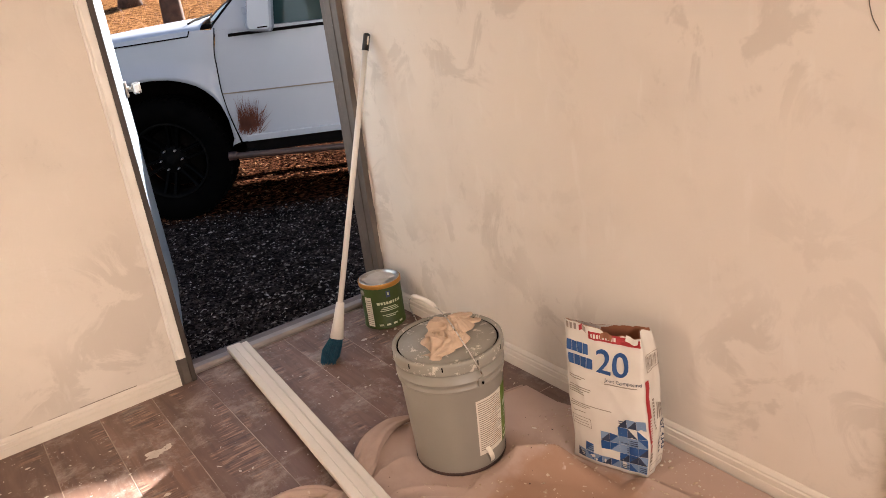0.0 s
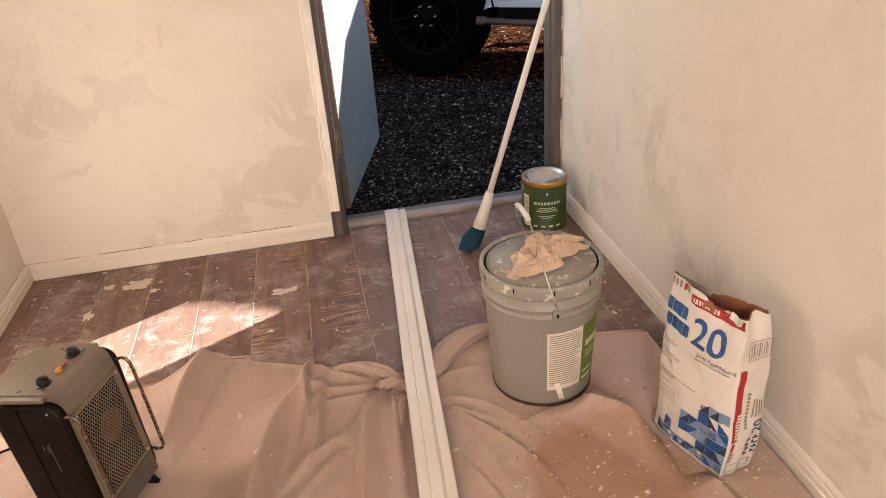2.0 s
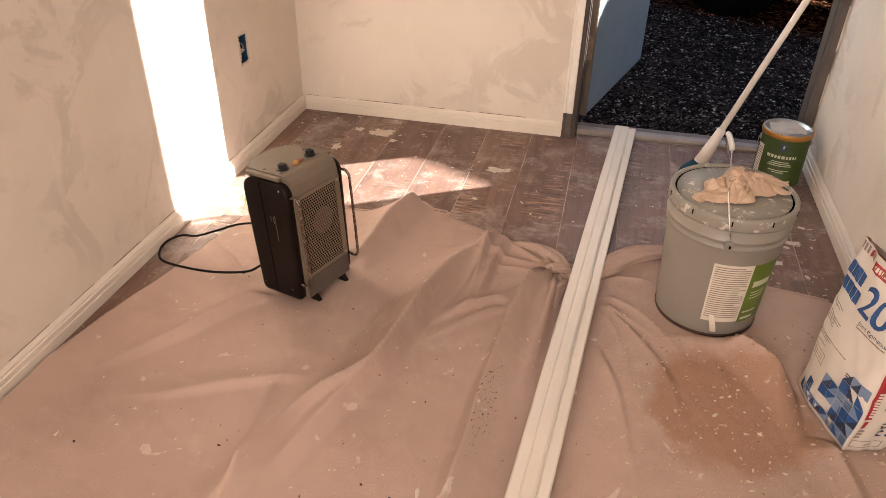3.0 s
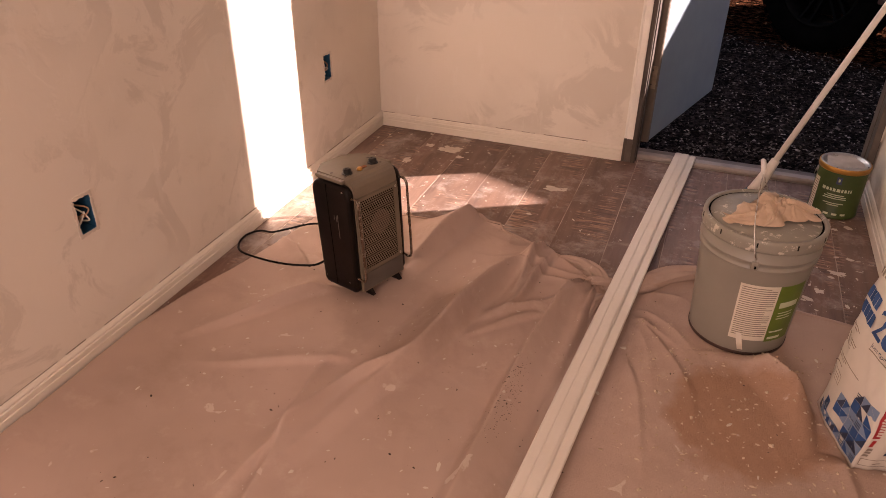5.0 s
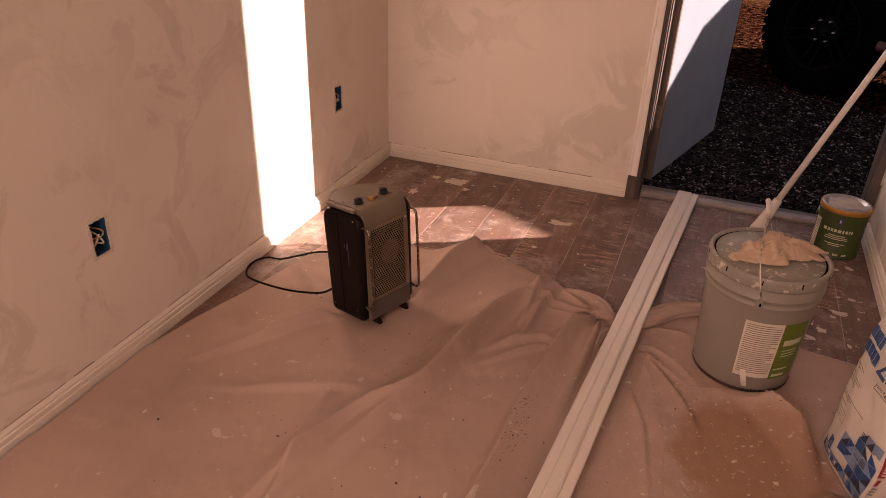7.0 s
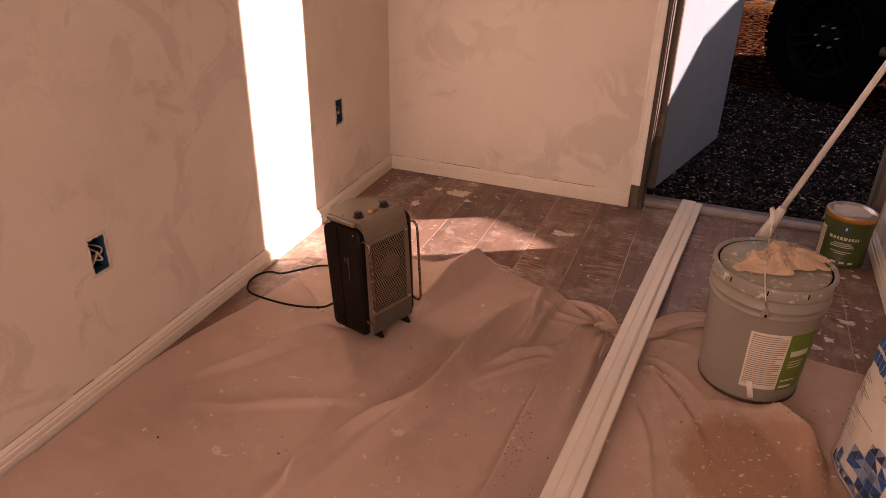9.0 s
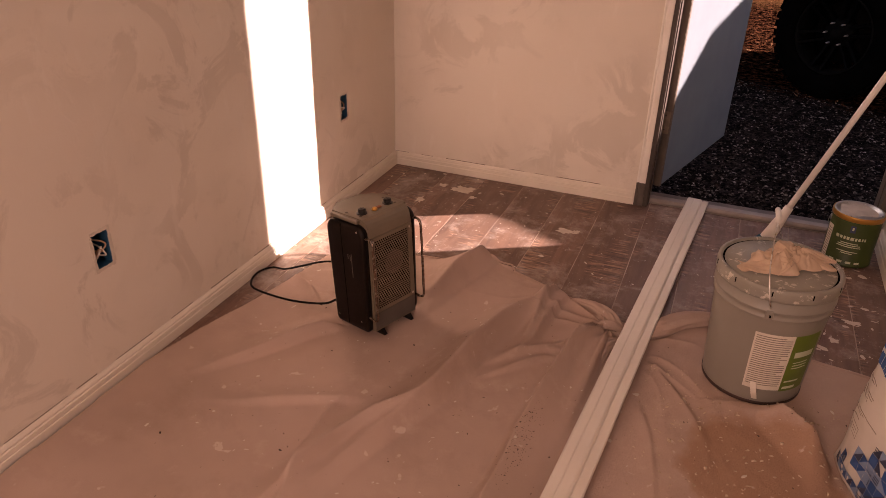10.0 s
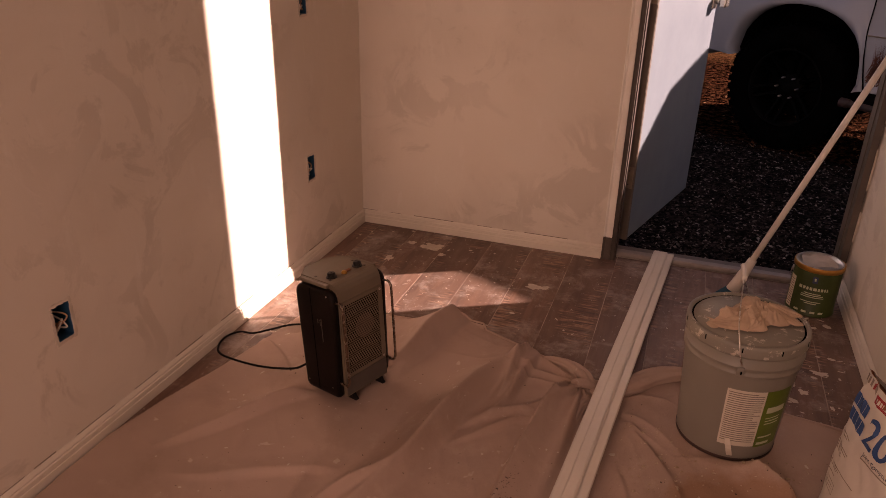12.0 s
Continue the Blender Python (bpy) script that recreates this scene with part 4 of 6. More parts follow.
# ---- bucket with lid and rag ----
BX, BY, BZ = 1.570, -1.037, 0.006
def bucket():
    b = thing("plastic_bucket", "grey five-gallon plastic bucket with a plaster-smeared lid", "bucket", pose(BX, BY, BZ) @ Matrix.Diagonal((0.975, 0.975, 0.99, 1)))
    prof = [(0.118, 0.0), (0.126, 0.001), (0.1295, 0.006), (0.130, 0.014), (0.1445, 0.268), (0.1450, 0.270), (0.1495, 0.271), (0.1500, 0.276), (0.1470, 0.2785), (0.1475, 0.292), (0.1520, 0.2935), (0.1520, 0.2975), (0.1485, 0.300), (0.149, 0.330)]
    part("body", lathe(prof, 72), M_BUCKET, b, "", True)
    lid = part("lid", lathe([(0.1495, 0.3255), (0.1535, 0.326), (0.1545, 0.330), (0.1545, 0.350), (0.1530, 0.3575), (0.1480, 0.3600), (0.1440, 0.3590), (0.1425, 0.3560), (0.1420, 0.3518), (0.1370, 0.3518), (0.1365, 0.3540), (0.05, 0.3545)], 72), M_LID, b, "plaster-smeared grey lid", True)
    # Black ring on the trough floor paints the shade in the groove
    part("groove", lathe([(0.1395, 0.3520), (0.1395, 0.3525), (0.1418, 0.3525), (0.1418, 0.3520)], 72), M_DARK, lid, "groove round the lid, its shade coloured black", False)
    for k in range(10):
        a = 2 * math.pi * (k + 0.33) / 10
        part("slot", box(0.1515, -0.0015, 0.340, 0.1552, 0.0015, 0.353), M_DARK, lid, "", False, pose(0, 0, 0, 0, 0, math.degrees(a)))
    part("dirt_ring", lathe([(0.1292, 0.0005), (0.1312, 0.001), (0.1318, 0.007), (0.1312, 0.011)], 72, caps=False), M_STEPBAR, b, "brown dirt round the foot", True)
    # side ears and wire handle
    ea = math.radians(-94)
    e0 = Vector((0.1475 * math.cos(ea), 0.1475 * math.sin(ea), 0.287))
    e1 = Vector((-e0.x, -e0.y, 0.287))
    for e in (e0, e1):
        a = math.degrees(math.atan2(e.y, e.x))
        part("ear", box(0.142, -0.010, 0.274, 0.1545, 0.010, 0.299, 0.004), M_BUCKET, b, "", False, pose(0, 0, 0, 0, 0, a))
        part("rivet", lathe([(0.0045, 0), (0.0030, 0.004)], 10), M_DARK, b, "", True, Matrix.Translation((e.x * 1.045, e.y * 1.06, 0.285)) @ pose(0, 0, 0, 0, 90, 0).to_quaternion().to_matrix().to_4x4())
    side = Vector((-0.030, 0.004, 0))
    arc = [e0 * 1.075, Vector((e0.x * 1.09, e0.y * 1.09, 0.335)) + side * 0.3, Vector((e0.x * 0.95, e0.y * 0.86, 0.40)) + side * 0.8, Vector((e0.x * 0.5, e0.y * 0.42, 0.455)) + side, Vector((0, 0.01, 0.468)) + side, Vector((0, 0.09, 0.464)) + side, Vector((e1.x * 0.9, e1.y * 0.92, 0.42)) + side, Vector((e1.x * 1.09, e1.y * 1.09, 0.34)), e1 * 1.075]
    wire = smooth_path(arc, 8)
    bail = part("handle", tube(wire, 0.0019, 6), M_STEEL, b, "thin wire bail handle", True)
    part("grip", tube([wire[k] for k in range(4 * 8 - 2, 5 * 8 + 2)], lambda t: 0.0072 if 0.06 < t < 0.94 else 0.006, 10), M_BROOM, bail, "white plastic grip", True)
    # label wrapped round the side
    def wrapped(a0, a1, z0, z1, off, n=12):
        def f(u, v):
            a = math.radians(a0 + (a1 - a0) * u)
            z = z0 + (z1 - z0) * v
            r = 0.130 + 0.0145 * (z - 0.014) / 0.254 + off
            return (r * math.cos(a), r * math.sin(a), z)
        return grid(n, 6, f)
    A0, A1, A2 = -102, -62, -28
    label = part("label", wrapped(A0, A1, 0.052, 0.228, 0.0008), M_PAPER, b, "torn white instruction label")
    for k in range(24):
        z = 0.218 - k * 0.0066
        rng = random.Random(k)
        part("print_line", wrapped(A0 + 2, A1 - rng.choice((2, 2, 3, 9)), z, z + 0.0026, 0.0013, 6), M_INK, label)
    part("torn_flap", grid(4, 6, lambda u, v: ((0.1335 + 0.010 * math.sin(v * 3.1)) * math.cos(math.radians(-95 + 6 * u + 6 * v)), (0.1335 + 0.010 * math.sin(v * 3.1)) * math.sin(math.radians(-95 + 6 * u + 6 * v)), 0.075 - 0.055 * v)), M_PAPER, label)
    green = part("label", wrapped(A1 + 0.2, A2, 0.048, 0.228, 0.0008), M_LIME, b, "lime green product label")
    part("print_line", wrapped(A1 + 5, A2 - 4, 0.158, 0.176, 0.0014, 8), M_PALETEXT, green)
    for k in range(3):
        part("print_line", wrapped(A1 + 6, A2 - 8, 0.140 - 0.009 * k, 0.143 - 0.009 * k, 0.0014, 6), M_PALETEXT, green)
    part("print_line", wrapped(A1 + 3, A2 - 12, 0.078, 0.083, 0.0014, 6), M_PALETEXT, green)
    part("print_line", wrapped(A1 + 3, A2 - 14, 0.056, 0.064, 0.0014, 6), M_PALETEXT, green)
bucket()


def crumpled(nx, ny, sx, sy, seed, height):
    """A scrap of cloth dropped in a heap: sharp ridges, thin ends."""
    def f(u, v):
        x, y = (u - 0.5) * sx, (v - 0.5) * sy
        w = Vector((x * 14 + seed, y * 16, seed * 0.7))
        q = w + Vector((noise.noise(w * 1.3), noise.noise(w * 1.3 + Vector((7, 1, 3))), 0)) * 0.9
        r1, r2 = 1 - abs(noise.noise(q)) * 2, 1 - abs(noise.noise(q * 2.3 + Vector((5, 3, 1)))) * 2
        edge = max(0.0, 1 - (2 * abs(v - 0.5)) ** 2.2) * max(0.0, 1 - (2 * abs(u - 0.5)) ** 3)
        z = 0.003 + edge * (height * (0.35 + 0.9 * max(0, r1)) + 0.45 * height * r2)
        narrow = 0.45 + 0.75 * abs(noise.noise((u * 3.1, seed, 7))) + 0.35 * math.sin(math.pi * u)
        return (x + 0.018 * noise.noise(q * 0.9), y * narrow + 0.030 * noise.noise((u * 3.2, seed, 1.0)) + 0.012 * r1, max(0.0022, z))
    return grid(nx, ny, f)
rag = thing("rag", "crumpled tan cotton rag lying on the bucket lid", "rag", pose(BX + 0.006, BY - 0.006, BZ + 0.353, 0, 0, 26))
part("cloth", crumpled(150, 100, 0.235, 0.110, 3.3, 0.024), M_RAG, rag, "", True)
part("fold", crumpled(110, 70, 0.150, 0.075, 9.4, 0.026), M_RAG, rag, "", True, pose(0.018, 0.010, 0.008, 4, -5, 38))
for pts, r, q in (([(-0.118, -0.004, 0.003), (-0.092, -0.020, 0.010), (-0.060, -0.028, 0.013), (-0.02, -0.014, 0.014)], 0.012, 5), ([(0.02, 0.026, 0.018), (0.060, 0.028, 0.022), (0.100, 0.012, 0.014), (0.138, 0.000, 0.006)], 0.013, 13)):
    part("fold", cloth_roll(pts, r, q, 0.8, 0.28), M_RAG, rag, "", True)

# ---- paint can ----
def paint_can():
    c = thing("paint_can", "green-labelled gallon paint can with dried paint on the lid", "paint can", pose(1.872, -0.155, 0.001))
    part("body", lathe([(0.080, 0.0), (0.0825, 0.001), (0.0825, 0.006), (0.0805, 0.008), (0.0805, 0.168), (0.0800, 0.170)], 56), M_GREEN, c, "dark green printed label", True)
    part("rim", lathe([(0.0800, 0.170), (0.0838, 0.171), (0.0845, 0.176), (0.0845, 0.184), (0.0835, 0.1885), (0.0815, 0.1895), (0.0800, 0.187)], 56, caps=False), M_GOLD, c, "brassy rim", True)
    lid = part("lid", lathe([(0.0800, 0.186), (0.0795, 0.1905), (0.0765, 0.190), (0.072, 0.190), (0.0705, 0.184), (0.0600, 0.1838), (0.02, 0.184)], 56), M_TIN, c, "tin lid smeared with white paint", True)
    part("paint_skin", crumpled(30, 24, 0.110, 0.120, 8.1, 0.003), M_DRYPAINT, lid, "", True, pose(0.0, 0.0, 0.183, 0, 0, 20))
    def wrap(a0, a1, z0, z1, off=0.0007, n=10):
        return grid(n, 2, lambda u, v: ((0.0805 + off) * math.cos(math.radians(a0 + (a1 - a0) * u)), (0.0805 + off) * math.sin(math.radians(a0 + (a1 - a0) * u)), z0 + (z1 - z0) * v))
    m = -101
    part("blue_mark", wrap(m - 6, m + 6, 0.132, 0.158), M_BLUEMARK, c)
    part("blue_mark", wrap(m - 2, m + 2, 0.141, 0.152, 0.0011), M_PALETEXT, c)
    for a0, a1, z0, z1 in ((-42, -34, 0.104, 0.115), (-31.5, -25.5, 0.104, 0.115), (-23, -18, 0.104, 0.115), (-15.5, -9.5, 0.104, 0.115), (-7, 1, 0.104, 0.115), (3.5, 8, 0.104, 0.115), (10.5, 16, 0.104, 0.115), (18.5, 22, 0.104, 0.115), (24.5, 28, 0.104, 0.115)):
        part("print_mark", wrap(m + a0 + 7, m + a1 + 7, z0, z1), M_PALETEXT, c)
    for z, w in ((0.090, 20), (0.083, 26), (0.076, 28), (0.058, 24), (0.051, 14)):
        part("print_line", wrap(m - w, m + w, z, z + 0.003), M_PALETEXT, c)
    for k in range(4):
        part("print_line", wrap(m - 36 + 20 * k, m - 24 + 20 * k, 0.014, 0.022), M_PALETEXT, c)
    part("side_label", wrap(m - 72, m - 50, 0.012, 0.135), M_PAPER, c, "pale printed panel")
    for k in range(12):
        part("print_line", wrap(m - 70, m - 52, 0.020 + 0.009 * k, 0.023 + 0.009 * k, 0.0011, 4), M_INK, c)
    for s in (m - 80, m + 88):
        part("ear", lathe([(0.011, 0), (0.011, 0.003), (0.005, 0.005)], 14), M_TIN, c, "", True, pose(0, 0, 0.150, 0, 0, s) @ pose(0.080, 0, 0, 0, 90, 0))
    pts = [(0.086 * math.cos(math.radians(a)), 0.086 * math.sin(math.radians(a)), z) for a, z in ((m - 80, 0.150), (m - 84, 0.125), (m - 110, 0.105), (m - 150, 0.095), (m - 190, 0.105), (m - 226, 0.125), (m - 272, 0.150))]
    part("handle", tube(smooth_path(pts, 6), 0.0014, 6), M_STEEL, c, "thin wire handle", True)
paint_can()

# ---- broom leaning on the wall ----
def broom():
    top, low = Vector((1.978, -0.165, 1.10)), Vector((1.598, -0.282, 0.100))
    d = (top - low).normalized()
    b = thing("broom", "white broom with teal bristles leaning against the wall", "broom")
    part("handle", tube([low + d * 0.09, low + d * 0.6, top - d * 0.055], 0.0105, 14), M_BROOM, b, "white painted metal handle", True)
    grip = part("grip", tube([top - d * 0.06, top - d * 0.02, top - d * 0.004, top], lambda t: 0.0125 if t < 0.7 else 0.009, 14), M_KNOB, b, "black plastic end grip with a hanging slot", True)
    part("slot", box(-0.003, -0.0135, -0.018, 0.003, 0.0135, 0.012, 0.002), M_PAPER, grip, "", False, Matrix.Translation(top - d * 0.022) @ Vector((0, 0, 1)).rotation_difference(d).to_matrix().to_4x4())
    part("socket", tube([low - d * 0.02, low + d * 0.02, low + d * 0.06, low + d * 0.112], lambda t: 0.025 - 0.010 * t, 16), M_BROOM, b, "white plastic head", True)
    rng = random.Random(2)
    bm = bmesh.new()
    axis = Vector((0.62, -0.75, 0)).normalized()
    for k in range(420):
        u, w = rng.uniform(-1, 1), rng.uniform(-1, 1)
        side = d.cross(axis).normalized()
        root = low - d * 0.012 + axis * u * 0.020 + side * w * 0.014
        tip = Vector((1.552, -0.276, 0.0)) + axis * u * 0.026 + Vector((0.022, 0.022, 0)) * w + Vector((rng.uniform(-0.006, 0.006), rng.uniform(-0.006, 0.006), rng.uniform(0.002, 0.012)))
        mid = (root + tip) / 2 + axis * u * 0.008 - Vector((0.006, 0.0, 0))
        tube([root, mid, tip], 0.0013, 3, bm)
    part("bristles", bm, M_BRISTLE, b, "teal plastic bristles")
broom()

# ---- paper bag of joint compound ----
def paper_bag():
    b = thing("compound_bag", "opened white paper bag of joint compound with blue and red print", "bag", pose(1.766, -1.296, 0.012, 0, 0, -74))
    WD, DP, HT, LEAN_Y = 0.209, 0.090, 0.394, 0.060

    def lean(v):
        return LEAN_Y * v ** 1.15

    def front(a, v, off=0.0):
        wide = WD * (1.0 + 0.02 * math.sin(v * 5)) - 0.012 * (v > 0.98)
        x = a * wide * (1 + 0.03 * v) + 0.003 * math.sin(v * 9) - 0.004 - 0.040 * v ** 1.2
        bulge = 0.020 * math.sin(math.pi * min(1, max(0, a))) ** 0.7 * math.sin(math.pi * min(1.0, 0.12 + 0.80 * v)) + 0.006 * noise.noise((a * 3.2, v * 5.0, 1.7)) + 0.004 * (1 - abs(noise.noise((a * 5 + v * 3, v * 6, 4.4)))) ** 6
        return Vector((x, lean(v) - bulge - off, HT * v * (1 - 0.02 * a)))

    def gusset(c, v, off=0.0):
        base = front(1.0, v)
        back = base + Vector((0.002 + 0.008 * v, DP * (1 - 0.30 * (max(0, v - 0.62) / 0.38) ** 1.2), 0))
        p = base.lerp(back, c)
        tuck = (0.002 * math.sin(math.pi * c) * math.sin(math.pi * v * 0.9) - 0.020 * max(0, v - 0.6) / 0.4 * math.sin(math.pi * c))
        p.x += tuck + 0.004 * noise.noise((c * 4, v * 7, 9.0)) + off
        return p

    def top_of(a):
        """Height of the torn mouth, by place along the front."""
        cut = 0.09 * math.exp(-((a - 0.64) / 0.11) ** 4) + 0.07 * math.exp(-((a - 0.88) / 0.12) ** 2)
        return 0.962 - 0.42 * cut + 0.004 * noise.noise((a * 12, 0.5, 3))

    nv, nf, ng = 44, 26, 10
    rings = []
    for j in range(nv + 1):
        ring = []
        for i in range(nf):
            a = i / nf
            ring.append(front(a, j / nv * top_of(a)))
        for i in range(ng):
            c = i / ng
            ring.append(gusset(c, j / nv * (top_of(1.0) - 0.015 * math.sin(c * 9))))
        for i in range(nf):
            a = 1 - i / nf
            v = j / nv * (0.950 + 0.010 * noise.noise((a * 18, 8.0, 1)) + 0.012 * max(0.0, a - 0.5))
            p = front(a, v)
            ring.append(Vector((p.x, lean(v) + DP * (1 - (0.95 - 0.60 * max(0.0, min(1.0, (a - 0.40) / 0.6))) * (max(0, v - 0.62) / 0.34) ** 1.2) + 0.008 * math.sin(math.pi * a), p.z)))
        for i in range(ng):
            c = 1 - i / ng
            v = j / nv * 0.955
            p = front(0.0, v)
            ring.append(Vector((p.x - 0.008 * math.sin(math.pi * c), p.y + DP * c * (1 - 0.95 * (max(0, v - 0.62) / 0.34) ** 1.2), p.z)))
        rings.append(ring)
    bm = bmesh.new()
    vs = [[bm.verts.new(p) for p in r] for r in rings]
    n = len(vs[0])
    for r0, r1 in zip(vs, vs[1:]):
        for i in range(n):
            bm.faces.new((r0[i], r0[(i + 1) % n], r1[(i + 1) % n], r1[i]))
    bm.faces.new(vs[0][::-1])
    part("paper", bm, M_BAG, b, "creased white paper wall", True)
    # brown inner ply, a little inside the outer one
    bm = bmesh.new()
    cen = [sum(r, Vector()) / n for r in rings]
    vs = []
    for j in range(int(nv * 0.88), nv + 1):
        vs.append([bm.verts.new(cen[j] + (p - cen[j]) * 0.965 + Vector((0, 0, 0.001))) for p in rings[j]])
    for r0, r1 in zip(vs, vs[1:]):
        for i in range(n):
            bm.faces.new((r0[i], r0[(i + 1) % n], r1[(i + 1) % n], r1[i]))
    bm.faces.new(vs[0])
    part("lining", bm, M_KRAFT, b, "torn brown inner paper", True)
    rng = random.Random(4)
    for a in (0.58, 0.90):
        p = front(a, top_of(a))
        part("torn_scrap", grid(4, 4, lambda u, v: (p.x + (u - 0.5) * 0.034, p.y - 0.003 - 0.006 * v + 0.003 * math.sin(u * 5), p.z + 0.006 - 0.014 * v + 0.004 * math.sin(u * 5 + a * 9))), M_BAG if a > 0.7 else M_KRAFT, b)

    def decal(name, surf, u0, u1, v0, v1, material, off=0.0016, nu=6, nv2=4, shear=0.0):
        return part(name, grid(nu, nv2, lambda u, v: surf(u0 + (u1 - u0) * u + shear * v, v0 + (v1 - v0) * v, off)), material, b)

    def tri(surf, pts, material, off=0.0018):
        bm = bmesh.new()
        bm.faces.new([bm.verts.new(surf(u, v, off)) for u, v in pts])
        return part("print_triangle", bm, material, b)

    def words(body, surf, u0, v0, size, material, du, dv, turn=False, off=0.0018):
        bm = text_bm(body, 1.0)
        bmesh.ops.triangulate(bm, faces=bm.faces)
        for v in bm.verts:
            x, y = v.co.x * size, v.co.y * size
            v.co = surf(u0 - y * du, v0 + x * dv, off) if turn else surf(u0 + x * du, v0 + y * dv, off)
        return part("lettering", bm, material, b)
    du, dv = 1 / WD, 1 / HT
    # head: maker's mark and red band
    for k in range(3):
        decal("print_mark", front, 0.02 + 0.055 * k, 0.055 + 0.055 * k, 0.915, 0.955, M_INK, nu=2, nv2=2)
    tri(front, [(0.205, 0.915), (0.255, 0.93), (0.255, 0.965), (0.205, 0.95)], M_RED)
    tri(front, [(0.258, 0.93), (0.305, 0.915), (0.305, 0.95), (0.258, 0.965)], M_INK)
    decal("red_band", front, 0.34, 0.985, 0.885, 0.935, M_RED, nu=14)
    for k in range(9):
        decal("print_mark", front, 0.375 + 0.036 * k, 0.400 + 0.036 * k, 0.898, 0.922, M_BAG, 0.0022, 2, 2)
    # blue name, kept as plain blocks
    for row, (v0, u1) in enumerate(((0.772, 0.330), (0.682, 0.390))):
        n, u0 = 4, 0.020 + 0.02 * row
        step = (u1 - u0) / n
        for k in range(n):
            decal("name_bar", front, u0 + step * k, u0 + step * (k + 0.92), v0, v0 + 0.070, M_BLUE, nu=3, nv2=3)
    words("20", front, 0.425, 0.680, 0.088, M_BLUE, du, dv)
    for k in range(2):   # a second, shifted copy thickens the strokes
        words("20", front, 0.430 + 0.006 * k, 0.682 + 0.003 * k, 0.088, M_BLUE, du, dv, off=0.0020 + 0.0002 * k)
    words("Joint Compound", front, 0.55, 0.632, 0.0135, M_NAVY, du, dv)
    decal("print_line", front, 0.55, 0.93, 0.612, 0.619, M_INK, nu=6, nv2=1)
    for k, (u0, u1, v) in enumerate(((0.04, 0.28, 0.60), (0.04, 0.22, 0.585), (0.05, 0.36, 0.535), (0.04, 0.34, 0.52), (0.05, 0.25, 0.505), (0.04, 0.26, 0.49), (0.05, 0.60, 0.425), (0.04, 0.32, 0.41), (0.05, 0.26, 0.395), (0.06, 0.24, 0.36))):
        decal("print_line", front, u0, u1, v, v + 0.0055, M_INK, nu=6, nv2=1)
    for u0, u1, v0, v1 in ((0.03, 0.30, 0.262, 0.266), (0.03, 0.30, 0.322, 0.326), (0.03, 0.037, 0.262, 0.326), (0.293, 0.30, 0.262, 0.326), (0.06, 0.26, 0.30, 0.304), (0.06, 0.26, 0.282, 0.286)):
        decal("print_line", front, u0, u1, v0, v1, M_INK, nu=4, nv2=2)
    # blue triangles towards the foot
    rng = random.Random(12)
    for k in range(8):
        for j in range(6):
            u, v = 0.08 + 0.115 * k, 0.03 + 0.062 * j
            if v > 0.05 + 0.44 * (k / 7.0) ** 0.9 or (rng.random() < 0.18):
                continue
            m = rng.choice((M_BLUE, M_BLUE, M_BLUE2, M_BLUE2, M_NAVY))
            e = 0.113
            pts = [(u, v), (u + e, v), (u + e, v + 0.060)] if rng.random() < 0.6 else [(u, v), (u + e, v), (u, v + 0.060)]
            tri(front, [(min(p[0], 0.99), p[1]) for p in pts], m)
            if rng.random() < 0.35:
                for q in range(3):
                    decal("print_line", front, u + 0.02, min(0.99, u + e), v + 0.010 + 0.014 * q, v + 0.016 + 0.014 * q, M_NAVY, 0.0024, 2, 1)
            if rng.random() < 0.75:
                spare = [p for p in ((u, v), (u + e, v), (u + e, v + 0.06), (u, v + 0.06)) if p not in pts][0]
                tri(front, [(min(0.99, p[0]), p[1]) for p in (pts[0] if spare[0] == u else pts[1], pts[2], spare)], rng.choice((M_BLUE2, M_BLUE2, M_BLUE)), 0.0017)
    # side panel: code, red stripe, turned lettering
    for u0, u1, v0, v1 in ((0.25, 0.92, 0.70, 0.704), (0.25, 0.92, 0.80, 0.804), (0.25, 0.27, 0.70, 0.80), (0.90, 0.92, 0.70, 0.80)):
        decal("print_line", gusset, u0, u1, v0, v1, M_INK, nu=4, nv2=2)
    for k in range(9):
        decal("print_line", gusset, 0.33 + 0.06 * k, 0.33 + 0.06 * k + (0.02, 0.035, 0.012)[k % 3], 0.715, 0.79, M_INK, nu=1, nv2=3)
    decal("red_band", gusset, 0.03, 0.20, 0.24, 0.66, M_RED, nu=3, nv2=14)
    for k in range(9):
        decal("print_mark", gusset, 0.09, 0.20, 0.255 + 0.018 * k, 0.267 + 0.018 * k, M_BAG, 0.0022, 2, 2)
    tri(gusset, [(0.05, 0.18), (0.15, 0.18), (0.18, 0.225), (0.08, 0.225)], M_RED)
    for k in range(3):
        decal("print_mark", gusset, 0.07, 0.20, 0.105 + 0.022 * k, 0.120 + 0.022 * k, M_INK, nu=2, nv2=2)
    words("20", gusset, 0.90, 0.245, 0.036, M_NAVY, 1 / DP, dv, True)
    for row, u in enumerate((0.50, 0.72)):
        for k in range(4):
            decal("print_mark", gusset, u, u + 0.15, 0.125 + 0.028 * k, 0.133 + 0.028 * k, M_NAVY, nu=2, nv2=1)
            decal("print_mark", gusset, u + 0.06 * (k % 2), u + 0.05 + 0.06 * (k % 2), 0.133 + 0.028 * k, 0.145 + 0.028 * k, M_NAVY, nu=2, nv2=1)
    for k in range(4):
        decal("print_line", gusset, 0.55 + 0.09 * k, 0.59 + 0.09 * k, 0.36, 0.47 - 0.01 * k, M_INK, nu=1, nv2=5)
